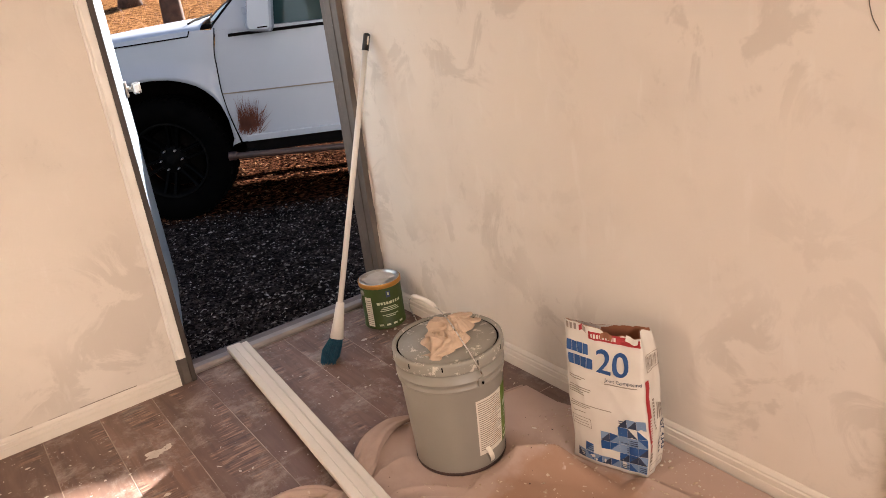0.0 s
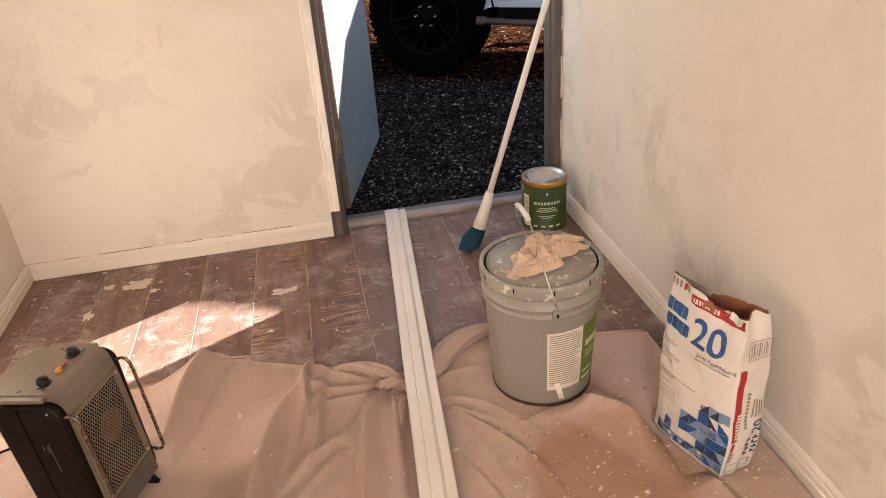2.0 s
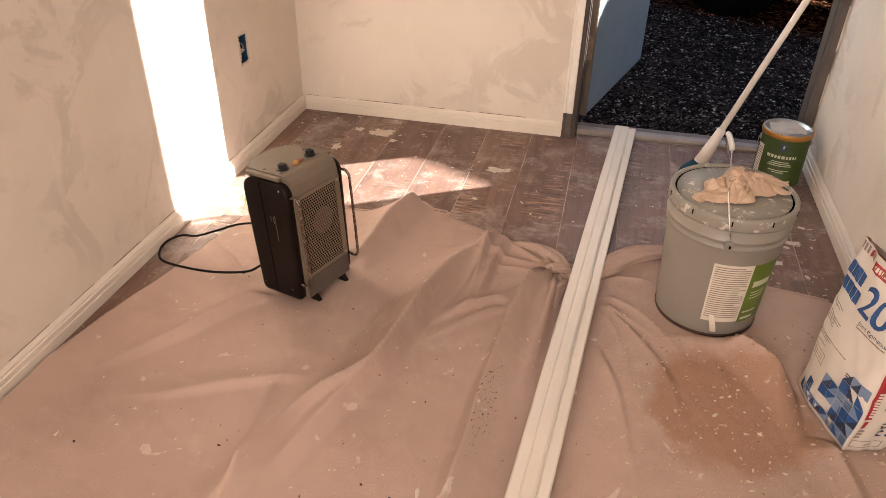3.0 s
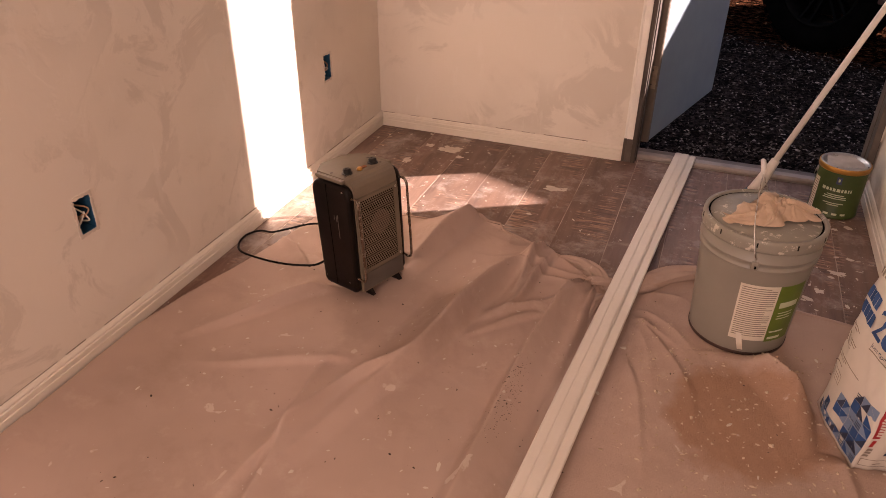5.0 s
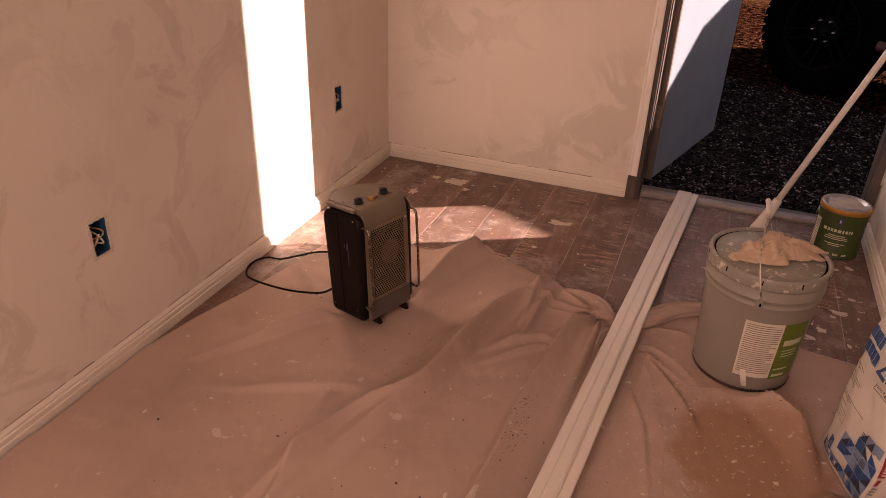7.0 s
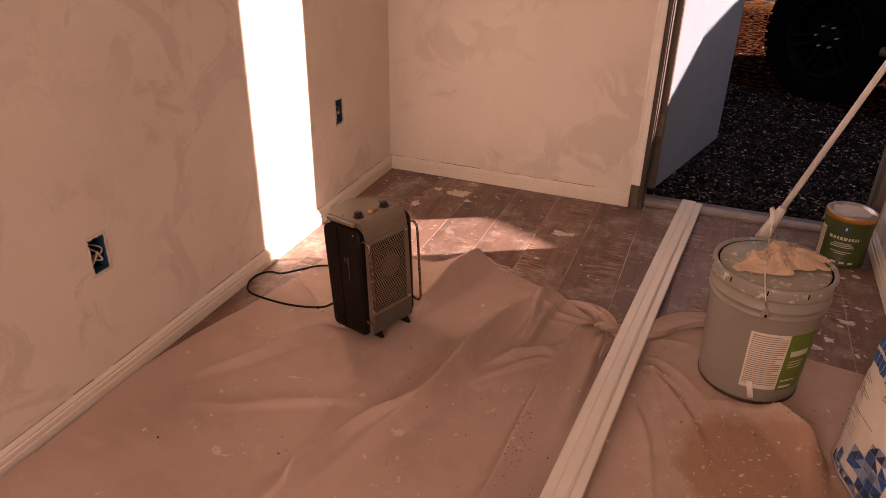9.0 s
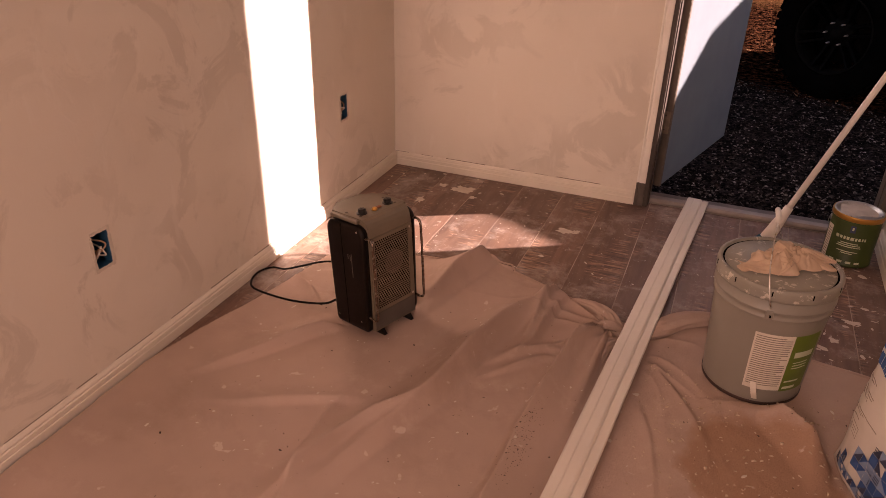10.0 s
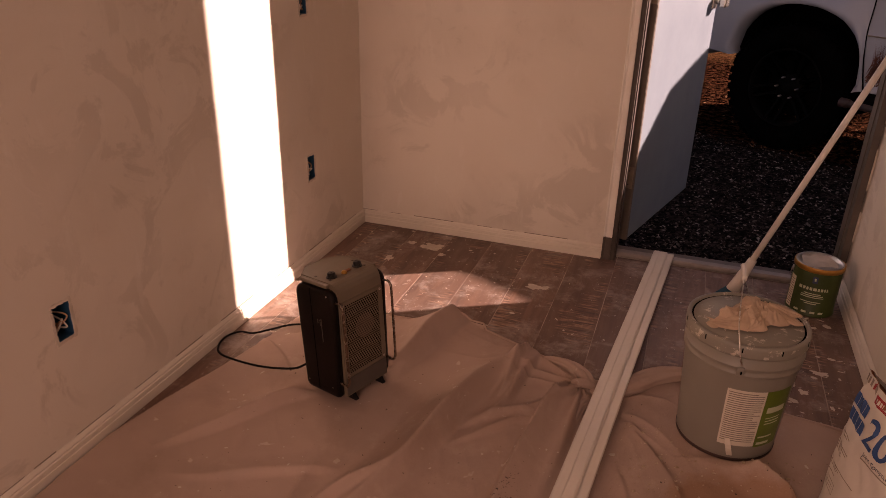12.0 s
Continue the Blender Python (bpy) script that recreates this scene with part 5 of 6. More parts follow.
    for k in range(10):
        decal("print_mark", gusset, 0.36, 0.44, 0.30 + 0.022 * k, 0.315 + 0.022 * k, M_INK, nu=1, nv2=1)
    for u0, u1, v0, v1 in ((0.1, 0.8, 0.035, 0.039), (0.1, 0.8, 0.085, 0.089), (0.1, 0.12, 0.035, 0.089), (0.78, 0.8, 0.035, 0.089), (0.4, 0.6, 0.055, 0.062)):
        decal("print_line", gusset, u0, u1, v0, v1, M_INK, nu=4, nv2=2)
paper_bag()

# ---- truck parked outside ----
GROUND = -0.157
TRUCK = pose(1.893, 2.68, GROUND, 0, 0, 146)    # its x runs forward, y to its left side


def truck():
    t = thing("pickup_truck", "white off-road truck with black wheels and mud-splashed doors", "truck", TRUCK)
    WID = -1.62                         # far side
    def slab(profile, y0, y1, inset=0.02, r=0.03):
        """A body section from a side outline (x, z), rounded at both sides."""
        cx = sum(p[0] for p in profile) / len(profile)
        cz = sum(p[1] for p in profile) / len(profile)
        rings = []
        for y, k in ((y0, inset), (y0 + (y1 - y0) * r / abs(y1 - y0), 0), (y1 - (y1 - y0) * r / abs(y1 - y0), 0), (y1, inset)):
            rings.append([(cx + (x - cx) * (1 - k), y, cz + (z - cz) * (1 - k)) for x, z in profile])
        return loft(rings)
    # front wing with its wheel arch
    def arch(cx, r, n=16, a0=-18, a1=198):
        return [(cx + r * math.cos(math.radians(a0 + (a1 - a0) * i / n)), 0.44 + r * 1.17 * math.copysign(abs(math.sin(math.radians(a0 + (a1 - a0) * i / n))) ** 0.55, math.sin(math.radians(a0 + (a1 - a0) * i / n)))) for i in range(n + 1)]
    def wing_side():
        cut = [p for p in arch(-0.06, 0.465)]
        bm = bmesh.new()
        rows = []
        for x, z in cut:
            rows.append((x, max(z, 0.49 if x < 0 else 0.60)))
        outline = [(-0.557, 0.503), (-0.515, 0.70), (-0.499, 0.85), (-0.503, 1.0), (-0.508, 1.111), (-0.539, 1.25)] + [(-0.40, 1.262), (0.0, 1.250), (0.45, 1.225), (0.72, 1.18), (0.80, 1.05), (0.82, 0.80), (0.80, 0.62)]
        n = len(rows)
        def along(poly, s):
            d = [0]
            for p, q in zip(poly, poly[1:]):
                d.append(d[-1] + math.dist(p, q))
            s *= d[-1]
            for i in range(len(poly) - 1):
                if s <= d[i + 1] + 1e-9:
                    k = (s - d[i]) / max(1e-9, d[i + 1] - d[i])
                    return (poly[i][0] + (poly[i + 1][0] - poly[i][0]) * k, poly[i][1] + (poly[i + 1][1] - poly[i][1]) * k)
            return poly[-1]
        inner = rows[::-1]
        m = 24
        grids = []
        for i in range(m + 1):
            a, o = along(inner, i / m), along(outline, i / m)
            col = []
            for k, (f, y) in enumerate(((0.0, -0.10), (0.0, 0.035), (0.10, 0.040), (0.22, 0.015), (0.5, 0.0), (0.85, 0.0), (1.0, -0.008))):
                col.append((a[0] + (o[0] - a[0]) * f, y, a[1] + (o[1] - a[1]) * f))
            grids.append(col)
        vs = [[bm.verts.new(p) for p in c] for c in grids]
        for c0, c1 in zip(vs, vs[1:]):
            for k in range(len(c0) - 1):
                bm.faces.new((c0[k], c0[k + 1], c1[k + 1], c1[k]))
        return bm
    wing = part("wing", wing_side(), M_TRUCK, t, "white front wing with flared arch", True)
    # Well and liner: the deep shade under the wing is put into the colour
    part("wheel_well", box(-0.54, -0.66, 0.48, 0.50, -0.50, 1.02), M_DARK, t, "wheel well coloured dark for its shade")
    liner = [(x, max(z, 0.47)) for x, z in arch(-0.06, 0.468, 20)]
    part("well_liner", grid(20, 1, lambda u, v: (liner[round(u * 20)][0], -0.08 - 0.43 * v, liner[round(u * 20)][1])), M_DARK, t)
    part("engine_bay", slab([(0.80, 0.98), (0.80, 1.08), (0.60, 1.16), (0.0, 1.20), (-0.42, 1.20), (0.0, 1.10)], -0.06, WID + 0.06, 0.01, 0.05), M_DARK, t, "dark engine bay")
    def bonnet(u, v):
        x = -0.44 + 1.28 * u
        edge = 1.248 - 0.012 * u - 0.10 * u ** 4
        return (x, -0.012 + (WID + 0.024) * v, edge + (0.072 - 0.02 * u) * (1 - (2 * v - 1) ** 6) ** 0.8 - 0.05 * u ** 12)
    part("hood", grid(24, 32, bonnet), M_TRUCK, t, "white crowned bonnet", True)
    part("hood_seam", tube([(0.78, 0.002, 1.165), (0.2, 0.004, 1.213), (-0.36, 0.004, 1.228), (-0.375, 0.000, 1.262)], 0.0045, 6), M_DARK, t)
    front_end = part("front_panel", box(0.80, WID, 0.62, 0.86, -0.03, 1.14, 0.02), M_TRUCK, t)
    part("headlight", box(0.74, -0.12, 0.93, 0.842, 0.004, 1.06, 0.02), M_GLASS, t, "clear side lamp")
    bumper = part("bumper", box(0.60, WID - 0.03, 0.56, 0.98, 0.03, 0.86, 0.03), M_TRUCK, t, "white front bumper")
    part("inlay", box(0.63, 0.028, 0.645, 0.90, 0.034, 0.79, 0.002), M_NAVY, bumper, "dark blue-grey bumper inlay")
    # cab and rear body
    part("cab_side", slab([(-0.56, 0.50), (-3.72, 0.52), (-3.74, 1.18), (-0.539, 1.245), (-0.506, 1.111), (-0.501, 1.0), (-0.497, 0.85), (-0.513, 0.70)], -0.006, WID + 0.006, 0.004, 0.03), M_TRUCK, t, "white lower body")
    part("roof", slab([(-1.00, 1.59), (-1.19, 1.69), (-1.55, 1.805), (-1.81, 1.870), (-1.96, 1.82), (-2.18, 1.752), (-2.31, 1.727), (-2.54, 1.715), (-3.30, 1.69), (-3.45, 1.64), (-3.40, 1.58), (-2.2, 1.60)], -0.10, WID + 0.10, 0.03, 0.10), M_TRUCK, t, "white roof")
    for y0, y1 in ((-0.075, -0.012), (WID + 0.012, WID + 0.075)):
        part("pillar", loft([[(x, y, z) for x, z in ((-0.49, 1.225), (-0.70, 1.215), (-0.80, 1.385), (-1.14, 1.620), (-1.02, 1.640), (-0.72, 1.440), (-0.545, 1.285))] for y in (y0, y1)]), M_TRUCK, t, "white windscreen pillar")
        part("pillar", box(-1.68, y0, 1.19, -1.59, y1, 1.68, 0.012), M_TRUCK, t)
        part("pillar", box(-3.56, y0, 1.17, -3.37, y1, 1.66, 0.012), M_TRUCK, t)
    def screen(off):
        def f(u, v):
            k = (2 * u - 1) ** 2
            return (-0.31 - 0.22 * k - v * (0.62 - 0.12 * k) + off, -0.055 + (WID + 0.11) * u, 1.285 + 0.36 * v + 0.03 * math.sin(math.pi * v))
        return f
    part("windscreen", grid(12, 6, screen(0.0)), M_GLASS, t, "slanted windscreen", True)
    part("windscreen_seal", tube([screen(0.006)(0.0, v / 6) for v in range(7)], 0.007, 6), M_DARK, t)
    part("cowl", box(-0.50, WID + 0.10, 1.255, -0.40, -0.10, 1.285, 0.01), M_DARK, t, "black cowl below the windscreen")
    part("wiper", tube(smooth_path([(-0.34, -0.14, 1.300), (-0.37, -0.30, 1.322), (-0.43, -0.62, 1.345)], 6), 0.008, 6), M_DARK, t, "", True)
    part("side_window", box(-1.58, -0.075, 1.225, -0.72, -0.068, 1.62), M_GLASS, t, "tinted door window")
    part("side_window", box(-3.36, -0.075, 1.20, -1.66, -0.068, 1.64), M_GLASS, t, "tinted rear window")
    part("dash", box(-1.05, WID + 0.12, 1.0, -0.50, -0.12, 1.26, 0.03), M_RIM, t)
    part("seat", box(-1.55, WID + 0.15, 0.9, -1.30, -0.15, 1.50, 0.05), M_KRAFT, t, "brown seat back")
    # front door details
    part("door_seam", tube(smooth_path([(-0.557, 0.002, 0.503), (-0.516, 0.003, 0.70), (-0.499, 0.003, 0.85), (-0.503, 0.003, 1.0), (-0.508, 0.002, 1.111), (-0.540, 0.000, 1.262)], 6), 0.0038, 6), M_DARK, t)
    part("door_seam", tube([(-1.66, 0.003, 0.53), (-1.66, 0.003, 1.2)], 0.004, 6), M_DARK, t)
    # Grey line: the shade along the crease is drawn as colour
    part("body_crease", tube([(-0.50, 0.002, 0.838), (-1.64, 0.002, 0.822)], 0.0045, 6), M_INK, t)
    part("window_trim", box(-1.64, -0.004, 1.195, -0.62, 0.004, 1.215, 0.002), M_DARK, t)
    part("rocker", box(-3.1, -0.04, 0.500, -0.60, 0.012, 0.545, 0.008), M_TRUCK, t)
    # Shade below the sill comes from the near-black colour
    part("under_sill", box(-3.1, -0.12, 0.42, -0.58, -0.01, 0.498, 0.006), M_DARK, t, "underside of the sill, coloured dark for its shade")
    step = part("step_bar", tube(smooth_path([(-0.475, 0.085, 0.432), (-0.52, 0.085, 0.430), (-0.62, 0.085, 0.425), (-1.6, 0.085, 0.392), (-2.6, 0.085, 0.385)], 8), lambda k: 0.030 if k < 0.35 else 0.022, 12), M_STEPBAR, t, "mud-caked round step bar", True)
    for x in (-0.62, -1.5, -2.4):
        part("bracket", box(x - 0.03, -0.06, 0.425, x + 0.03, 0.08, 0.447, 0.005), M_DARK, step)
    part("step_bar", tube([(-0.48, WID - 0.085, 0.305), (-2.6, WID - 0.085, 0.300)], 0.036, 12), M_STEPBAR, t, "mud-caked round step bar", True)
    # mirror
    outline = [(-0.79, 1.245), (-0.80, 1.222), (-0.93, 1.205), (-0.945, 1.225), (-0.975, 1.42), (-0.955, 1.445), (-0.845, 1.452), (-0.825, 1.43)]
    mir = part("mirror", loft([[(-0.88 + (x + 0.88) * k, y, 1.33 + (z - 1.33) * k) for x, z in outline] for y, k in ((0.09, 0.90), (0.105, 1.0), (0.19, 1.0), (0.215, 0.86))]), M_TRUCK, t, "tall white door mirror")
    part("sail", loft([[(-0.655, y, 1.240), (-0.83, y, 1.215), (-0.83, y, 1.36), (-0.775, y, 1.395)] for y in (-0.010, 0.016)]), M_TRUCK, mir, "white mirror mount")
    for z in (1.25, 1.345):
        part("bracket", box(-0.83, 0.012, z - 0.022, -0.76, 0.10, z + 0.022, 0.01), M_TRUCK, mir)
    part("vent_slot", box(-0.925, 0.2155, 1.235, -0.86, 0.218, 1.243, 0.001), M_DARK, mir)
    # mud fans behind the wheel
    rng = random.Random(9)
    bm = bmesh.new()
    for k in range(480):
        a = math.radians(rng.uniform(35, 128))
        l = rng.uniform(0.05, 0.23) * (1.0 if a > 1.2 else 0.8)
        c = Vector((-0.60 + rng.uniform(-0.06, 0.06) - 0.025 * (k % 3), 0.0075, 0.565 + rng.uniform(-0.025, 0.055)))
        d = Vector((-math.cos(a), 0, math.sin(a)))
        w = Vector((d.z, 0, -d.x)) * rng.uniform(0.0008, 0.003)
        p = c + d * rng.uniform(0.0, 0.05)
        q = c + d * l
        if q.x < -0.562:
            bm.faces.new([bm.verts.new(v) for v in (p - w, p + w, q)])
    part("mud_splash", bm, M_MUD, t, "fan of dried red mud")
    # wheels
    def wheel(x, y, sgn):
        w = part("wheel", lathe([(0.27, -0.13), (0.34, -0.135), (0.405, -0.12), (0.425, -0.09), (0.430, 0.0), (0.425, 0.09), (0.405, 0.12), (0.34, 0.135), (0.27, 0.13), (0.262, 0.05), (0.262, -0.05), (0.27, -0.13)], 56, caps=False), M_TYRE, t, "knobbly black off-road tyre", True, pose(x, y, 0.430, -90 * sgn, 0, 0))
        bm = bmesh.new()
        for k in range(44):
            m = Matrix.Rotation(2 * math.pi * k / 44, 4, "Z")
            for z0 in (-0.105, 0.055):
                bb = bmesh.ops.create_cube(bm, size=1, matrix=m @ Matrix.Translation((0.4225, 0, z0 + 0.025)) @ Matrix.Diagonal((0.012, 0.042, 0.07, 1)))
        tagged(part("tread", bm, M_TYRE, w), kind="stuff")
        part("rim", lathe([(0.27, 0.10), (0.262, 0.125), (0.25, 0.12), (0.240, 0.06), (0.236, -0.10), (0.262, -0.12)], 48, caps=False), M_RIM, w, "matt black alloy rim", True)
        part("hub", lathe([(0.10, -0.02), (0.10, 0.040), (0.085, 0.062), (0.045, 0.066), (0.042, 0.085), (0.02, 0.09)], 32), M_RIM, w, "", True)
        part("brake_disc", lathe([(0.205, -0.05), (0.205, -0.035), (0.10, -0.03)], 40), M_DARK, w, "dark brake disc", True)
        for k in range(6):
            a = 2 * math.pi * k / 6
            for q in (-0.026, 0.026):
                part("spoke", loft([[(r, q * (0.8 + 2.2 * r) - h, z0), (r, q * (0.8 + 2.2 * r) + h, z0), (r, q * (0.8 + 2.2 * r) + h * 0.6, z1), (r, q * (0.8 + 2.2 * r) - h * 0.6, z1)] for r, h, z0, z1 in ((0.07, 0.016, 0.02, 0.060), (0.16, 0.013, 0.035, 0.078), (0.245, 0.017, 0.06, 0.112))]), M_SPOKE, w, "", False, pose(0, 0, 0, 0, 0, math.degrees(a) + 15))
            part("lug_nut", lathe([(0.0065, 0), (0.006, 0.03), (0.003, 0.045)], 8), M_CHIP, w, "pointed bright lug nut", True, pose(0.073 * math.cos(a), 0.073 * math.sin(a), 0.062))
        return w
    wheel(-0.04, -0.125, 1)
    wheel(-2.72, -0.125, 1)
    wheel(0.22, WID + 0.125, -1)
    wheel(-2.72, WID + 0.125, -1)
    # Underbody in near-black, which holds the shade beneath the truck
    part("underbody", box(-3.5, WID + 0.02, 0.36, 0.5, -0.35, 0.5), M_DARK, t, "underbody coloured dark for its shade")
truck()

# ---- ground outside ----
def outside_height(x, y):
    far = max(0.0, math.hypot(x - 1.0, max(0.0, y)) - 11.0)
    z = GROUND + 0.012 * noise.noise((x * 1.3, y * 1.3, 0)) + far * 0.16 * (1 if y > 0 else 0)
    return min(z, 16)
def ground_mesh():
    def warp(s):
        return math.copysign(abs(s) ** 2.6, s)
    return grid(150, 150, lambda u, v: (1.5 + 160 * warp(2 * u - 1), 2.0 + 160 * warp(2 * v - 1), -0.35 if (-0.3 < 1.5 + 160 * warp(2 * u - 1) < 2.3 and -4.6 < 2.0 + 160 * warp(2 * v - 1) < 0.1) else outside_height(1.5 + 160 * warp(2 * u - 1), 2.0 + 160 * warp(2 * v - 1))))
tagged(mesh_object("ground", ground_mesh(), M_GRAVEL, None, True), "dark gravel yard giving way to dry leaf litter", "ground", kind="structure")


def scatter(n, where, size, seed, flat=0.5):
    """Small irregular stones or crumbs, joined into one mesh."""
    rng = random.Random(seed)
    verts, faces = [], []
    for _ in range(n):
        x, y, z, s = where(rng)
        s *= size * rng.uniform(0.5, 1.3)
        a, k = rng.uniform(0, 6.28), rng.uniform(0.24, 0.75)
        base = len(verts)
        m = rng.randint(5, 7)
        for i in range(m):
            b = a + 6.283 * i / m
            r = s * rng.uniform(0.7, 1.15)
            px, py = r * math.cos(6.283 * i / m), r * k * math.sin(6.283 * i / m)
            verts.append((x + px * math.cos(a) - py * math.sin(a), y + px * math.sin(a) + py * math.cos(a), z))
        verts.append((x, y, z + s * flat))
        for i in range(m):
            faces.append((base + i, base + (i + 1) % m, base + m))
    bm = bmesh.new()
    vs = [bm.verts.new(v) for v in verts]
    for f in faces:
        bm.faces.new([vs[i] for i in f])
    return bm


def on_yard(rng):
    y = 0.17 + 3.4 * rng.random() ** 1.5
    x = rng.uniform(0.6, 3.6)
    while 0.56 * x + y > 3.75:
        x, y = rng.uniform(0.6, 3.6), 0.17 + 3.4 * rng.random() ** 1.5
    return x, y, outside_height(x, y) - 0.002, 1.0
tagged(mesh_object("gravel", scatter(24000, on_yard, 0.0115, 21, 0.6), M_STONES), "loose dark brown-grey gravel", "gravel", kind="stuff")
tagged(mesh_object("gravel", scatter(2200, on_yard, 0.020, 22, 0.4), M_STONES), "larger scattered stone chips", "gravel", kind="stuff")


def leaf_litter():
    rng = random.Random(31)
    bm = bmesh.new()
    for k in range(17000):
        u = rng.random() ** 1.8
        y = 1.6 + 9 * u if k % 2 else rng.uniform(2.6, 5.4)
        x = rng.uniform(-1.5, 6.0) if k % 2 else rng.uniform(1.8, 5.2)
        if 0.56 * x + y < 3.6:
            continue
        s, a = rng.uniform(0.010, 0.026), rng.uniform(0, 6.28)
        c = Vector((x, y, outside_height(x, y) + 0.008))
        d, w = Vector((math.cos(a), math.sin(a), rng.uniform(-0.3, 0.5))) * s, Vector((-math.sin(a), math.cos(a), rng.uniform(-0.4, 0.4))) * s * 0.45
        bm.faces.new([bm.verts.new(p) for p in (c - d, c + w, c + d, c - w)])
    return bm
tagged(mesh_object("leaf_litter", leaf_litter(), M_LITTER), "dry brown fallen leaves", "leaves", kind="stuff")


def tree(x, y, r, h, seed):
    rng = random.Random(seed)
    z0 = outside_height(x, y) - 0.1
    t = thing("tree", "bare brown tree trunk with thin limbs among dry leaves", "tree", pose(x, y, z0), "trees behind the truck")
    part("trunk", tube(smooth_path([(0, 0, 0), (0.03, 0.02, h * 0.3), (-0.04, 0.05, h * 0.6), (0.05, 0, h)], 6), lambda k: r * (1.25 - 0.9 * k) if k > 0.05 else r * 1.5, 12), M_BARK, t, "", True)
    for k in range(7):
        a, z, l = rng.uniform(0, 6.28), h * rng.uniform(0.25, 0.9), rng.uniform(0.8, 2.0)
        e = Vector((math.cos(a) * l, math.sin(a) * l, z + l * 0.6))
        part("limb", tube(smooth_path([(0, 0, z), (e.x * 0.5, e.y * 0.5, z + l * 0.15), e], 4), lambda q: r * 0.3 * (1.05 - q), 6), M_BARK, t, "", True)
    return t
for i, (x, y, r) in enumerate(((4.12, 9.05, 0.155), (11.5, 15.0, 0.2), (-1.6, 14.0, 0.2), (8.5, 13.0, 0.22), (0.2, 19.0, 0.2), (6.4, 20.0, 0.25))):
    tree(x, y, r, 6.5, 40 + i)


def brush():
    rng = random.Random(77)
    bm = bmesh.new()
    for _ in range(1500):
        x, y = rng.uniform(-8, 14), rng.uniform(9.5, 24)
        z = outside_height(x, y)
        d = Vector((rng.uniform(-0.6, 0.6), rng.uniform(-0.6, 0.6), rng.uniform(0.3, 1.0))) * rng.uniform(0.3, 0.9)
        w = Vector((0.006, 0.004, 0))
        p = Vector((x, y, z))
        bm.faces.new([bm.verts.new(q) for q in (p - w, p + w, p + d)])
    return bm
tagged(mesh_object("dry_brush", brush(), M_TWIG), "dry tangled brush and grass", "brush", kind="stuff")

# ---- crumbs, flecks and drips ----
def on_cloth(x0, x1, y0, y1):
    def f(rng):
        x, y = rng.uniform(x0, x1), rng.uniform(y0, y1)
        return x, y, cloth_height(x, y) + 0.0004, rng.random() ** 2 + 0.35
    return f
def on_speckled_fold(rng):
    t = rng.random()
    c = rng.choice((0.1, 0.2, 0.55, 0.6, 0.9))
    x = 1.085 - 0.03 * t + rng.gauss(0, 0.011)
    y = -1.42 - 0.32 * (0.35 * t + 0.65 * c) + rng.gauss(0, 0.018)
    return x, y, cloth_height(x, y) + 0.0004, rng.random() ** 3 + 0.3
tagged(mesh_object("plaster_crumbs", scatter(620, on_cloth(1.30, 1.90, -1.75, -1.10), 0.0058, 51), M_CRUMB), "small dry plaster crumbs strewn on the cloth", "crumbs", kind="stuff")
tagged(mesh_object("plaster_crumbs", scatter(170, on_cloth(0.15, 1.2, -2.3, -1.0), 0.0040, 52, 0.2), M_PLASTER), "pale plaster flecks on the cloth", "crumbs", kind="stuff")
tagged(mesh_object("paint_spots", scatter(60, on_cloth(0.15, 1.80, -2.2, -1.0), 0.0110, 55, 0.04), M_PLASTER), "round pale paint spots on the cloth", "paint spots", kind="stuff")
tagged(mesh_object("dirt_specks", scatter(280, on_cloth(0.25, 1.85, -2.3, -1.0), 0.0033, 53), M_DIRT), "dark dirt specks on the cloth", "dirt", kind="stuff")
tagged(mesh_object("dirt_specks", scatter(260, on_speckled_fold, 0.0026, 54), M_DIRT), "dark crumbs in a fold of the cloth", "dirt", kind="stuff")


tagged(mesh_object("plaster_crumbs", scatter(190, on_cloth(1.86, 1.965, -1.95, -1.12), 0.0040, 57), M_PLASTER), "dry plaster crumbs along the baseboard", "crumbs", kind="stuff")


def on_floor(x0, x1, y0, y1):
    def f(rng):
        return rng.uniform(x0, x1), rng.uniform(y0, y1), 0.0005, rng.random() ** 3 * 2.4 + 0.3
    return f
tagged(mesh_object("plaster_splats", scatter(120, on_floor(1.66, 1.95, -0.93, -0.22), 0.0066, 61, 0.10), M_PLASTER), "dried plaster splats on the floor planks", "splats", kind="stuff")
tagged(mesh_object("plaster_splats", scatter(150, on_floor(0.05, 1.28, -0.80, -0.02), 0.0034, 62, 0.10), M_PLASTER), "dried plaster flecks on the floor planks", "splats", kind="stuff")
# Plaster flecks, added here also to whiten the patch of sun
tagged(mesh_object("plaster_splats", scatter(260, on_floor(0.03, 0.85, -0.85, -0.03), 0.0030, 64, 0.10), M_PLASTER), "dried plaster flecks whitening the sunlit corner of the floor", "splats", kind="stuff")
tagged(mesh_object("plaster_splats", scatter(60, on_floor(1.38, 1.80, -0.75, -0.02), 0.0032, 63, 0.10), M_PLASTER), "dried plaster flecks on the floor planks", "splats", kind="stuff")


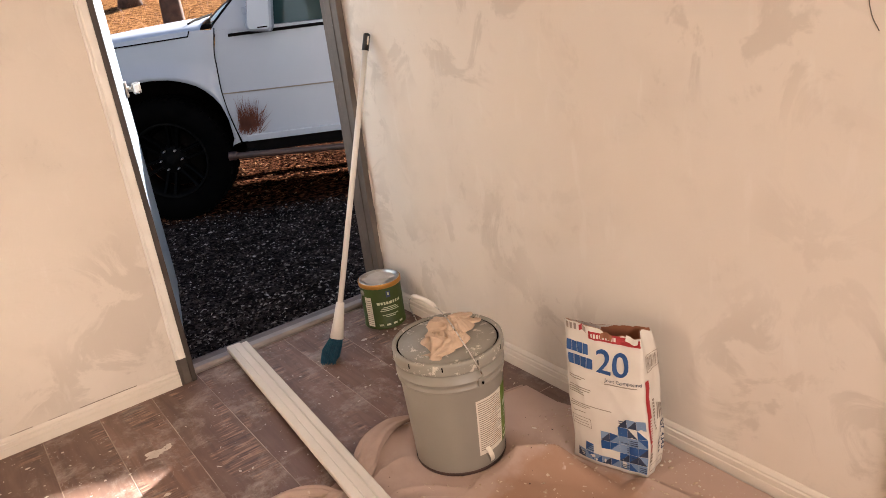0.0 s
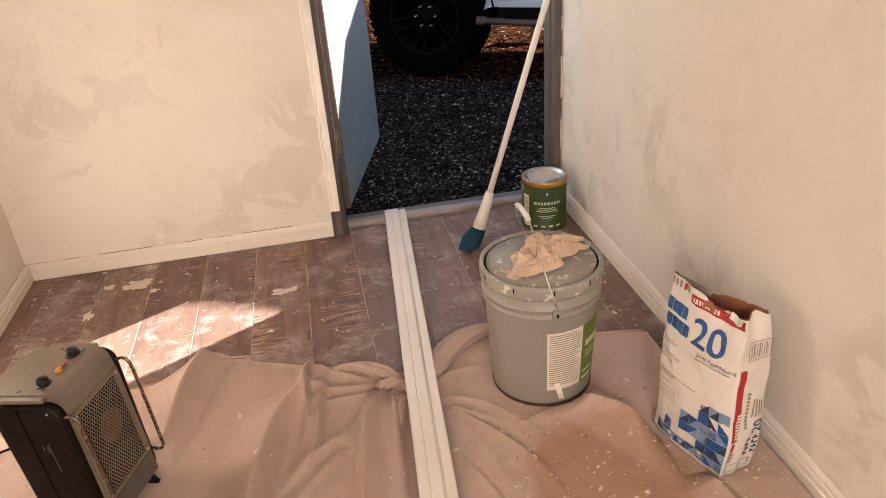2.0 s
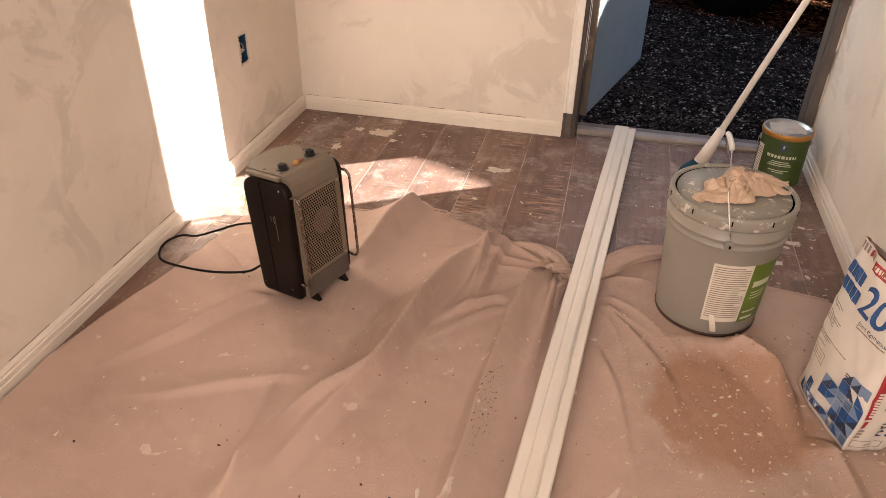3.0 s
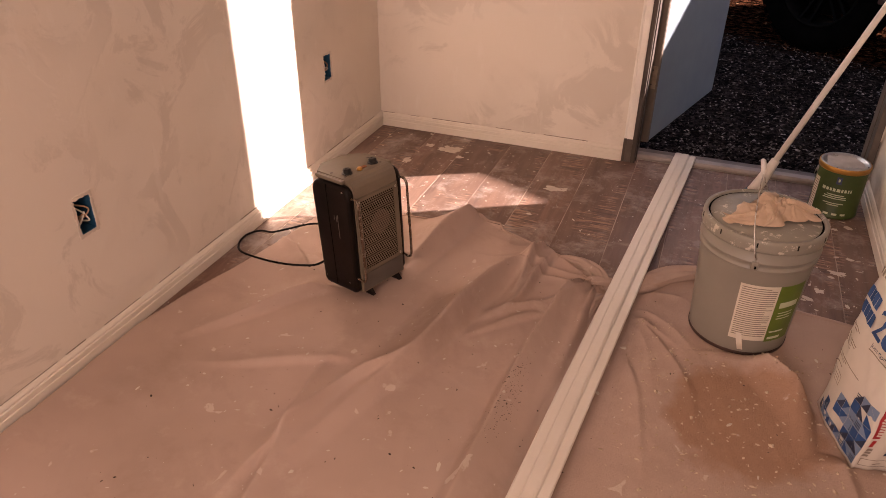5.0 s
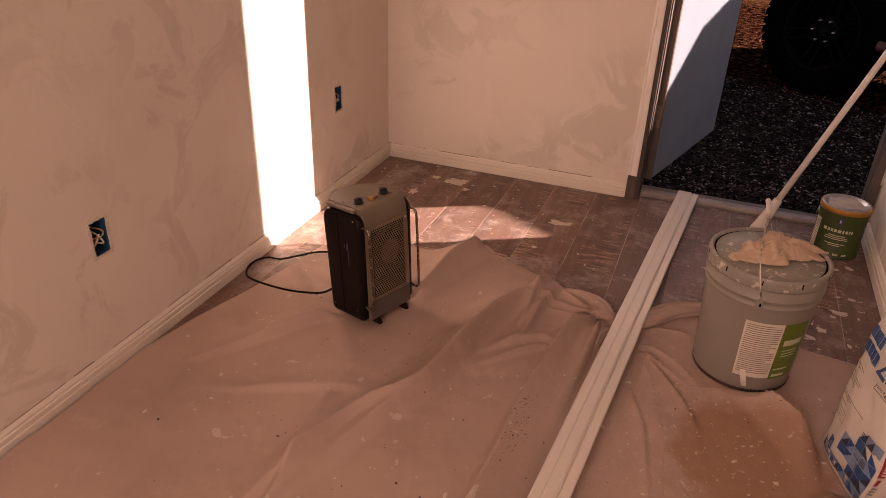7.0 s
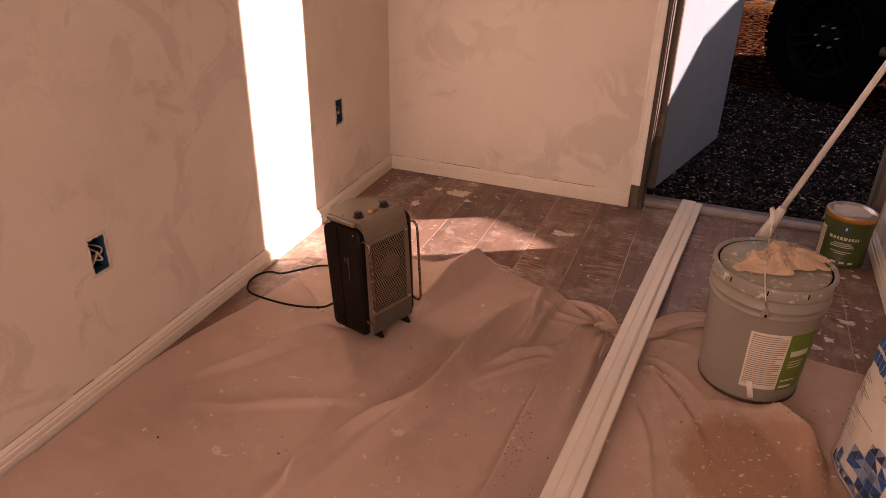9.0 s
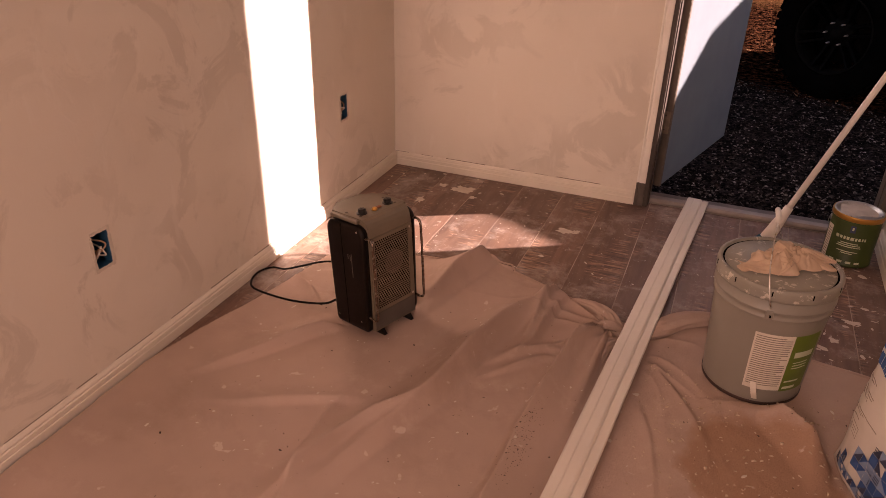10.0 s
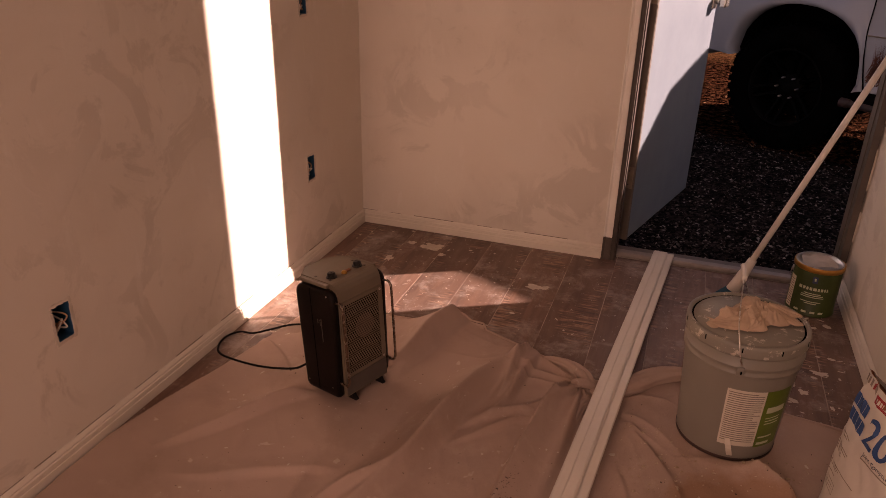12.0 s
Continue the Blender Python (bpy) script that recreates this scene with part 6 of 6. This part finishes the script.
def smear(x, y, sx, sy, seed):
    def f(u, v):
        a, r = u * 2 * math.pi, v
        q = r * (0.65 + 0.55 * noise.noise((math.cos(a) * 1.6, math.sin(a) * 1.6, seed)) + 0.25 * noise.noise((math.cos(a) * 5, math.sin(a) * 5, seed)))
        return (x + sx * q * math.cos(a), y + sy * q * math.sin(a), 0.0006 + 0.0016 * (1 - v) * (1 + noise.noise((u * 20, v * 8, seed))))
    bm = grid(40, 6, f)
    bmesh.ops.remove_doubles(bm, verts=bm.verts, dist=0.0002)
    return bm
for x, y, sx, sy, s in ((0.40, -0.165, 0.075, 0.050, 1), (0.46, -0.225, 0.022, 0.018, 2), (0.30, -0.15, 0.03, 0.02, 3), (0.265, -0.33, 0.022, 0.050, 4), (0.885, -0.37, 0.05, 0.03, 5), (0.93, -0.36, 0.025, 0.02, 6), (1.86, -0.62, 0.035, 0.022, 7), (1.80, -0.75, 0.025, 0.018, 8), (1.775, -0.5, 0.03, 0.02, 9), (1.73, -0.66, 0.022, 0.016, 10)):
    tagged(mesh_object("plaster_smear", smear(x, y, sx, sy, s), M_PLASTER, None, True), "dried splash of white plaster on the floor", "plaster", group="plaster splashes")

# ---- floor planks ----
floor = tagged(mesh_object("floor", box(-0.15, BACK - 0.15, -0.2, W + 0.15, 0.035, -0.0009), M_JOINT), "worn brown wood-look plank floor", "floor", kind="structure")
def planks():
    rng = random.Random(8)
    PW = 0.177
    meshes = {}
    def plank_mesh(w, l):
        key = (round(w, 3), round(l, 3))
        if key not in meshes:
            g = 0.0013
            bm = loft([[(-w / 2 + g + i, -l / 2 + g + i, z), (w / 2 - g - i, -l / 2 + g + i, z), (w / 2 - g - i, l / 2 - g - i, z), (-w / 2 + g + i, l / 2 - g - i, z)] for z, i in ((-0.0020, 0), (-0.0008, 0), (0.0, 0.0008))])
            bmesh.ops.recalc_face_normals(bm, faces=bm.faces)
            me = bpy.data.meshes.new("plank")
            bm.to_mesh(me)
            bm.free()
            me.materials.append(M_PLANK)
            meshes[key] = me
        return meshes[key]
    x = 0.80 - 5 * PW
    while x < W:
        a, b = max(0.0, x), min(W, x + PW)
        y = 0.034
        first = rng.choice((1.02, 1.10, 1.16, 1.22))
        l = first
        while y > BACK:
            l2 = min(l, y - BACK)
            ob = new("plank", plank_mesh(b - a, l2))
            ob.parent = floor
            ob.location = ((a + b) / 2, y - l2 / 2, 0)
            y -= l2
            l = 1.22
        x += PW
planks()
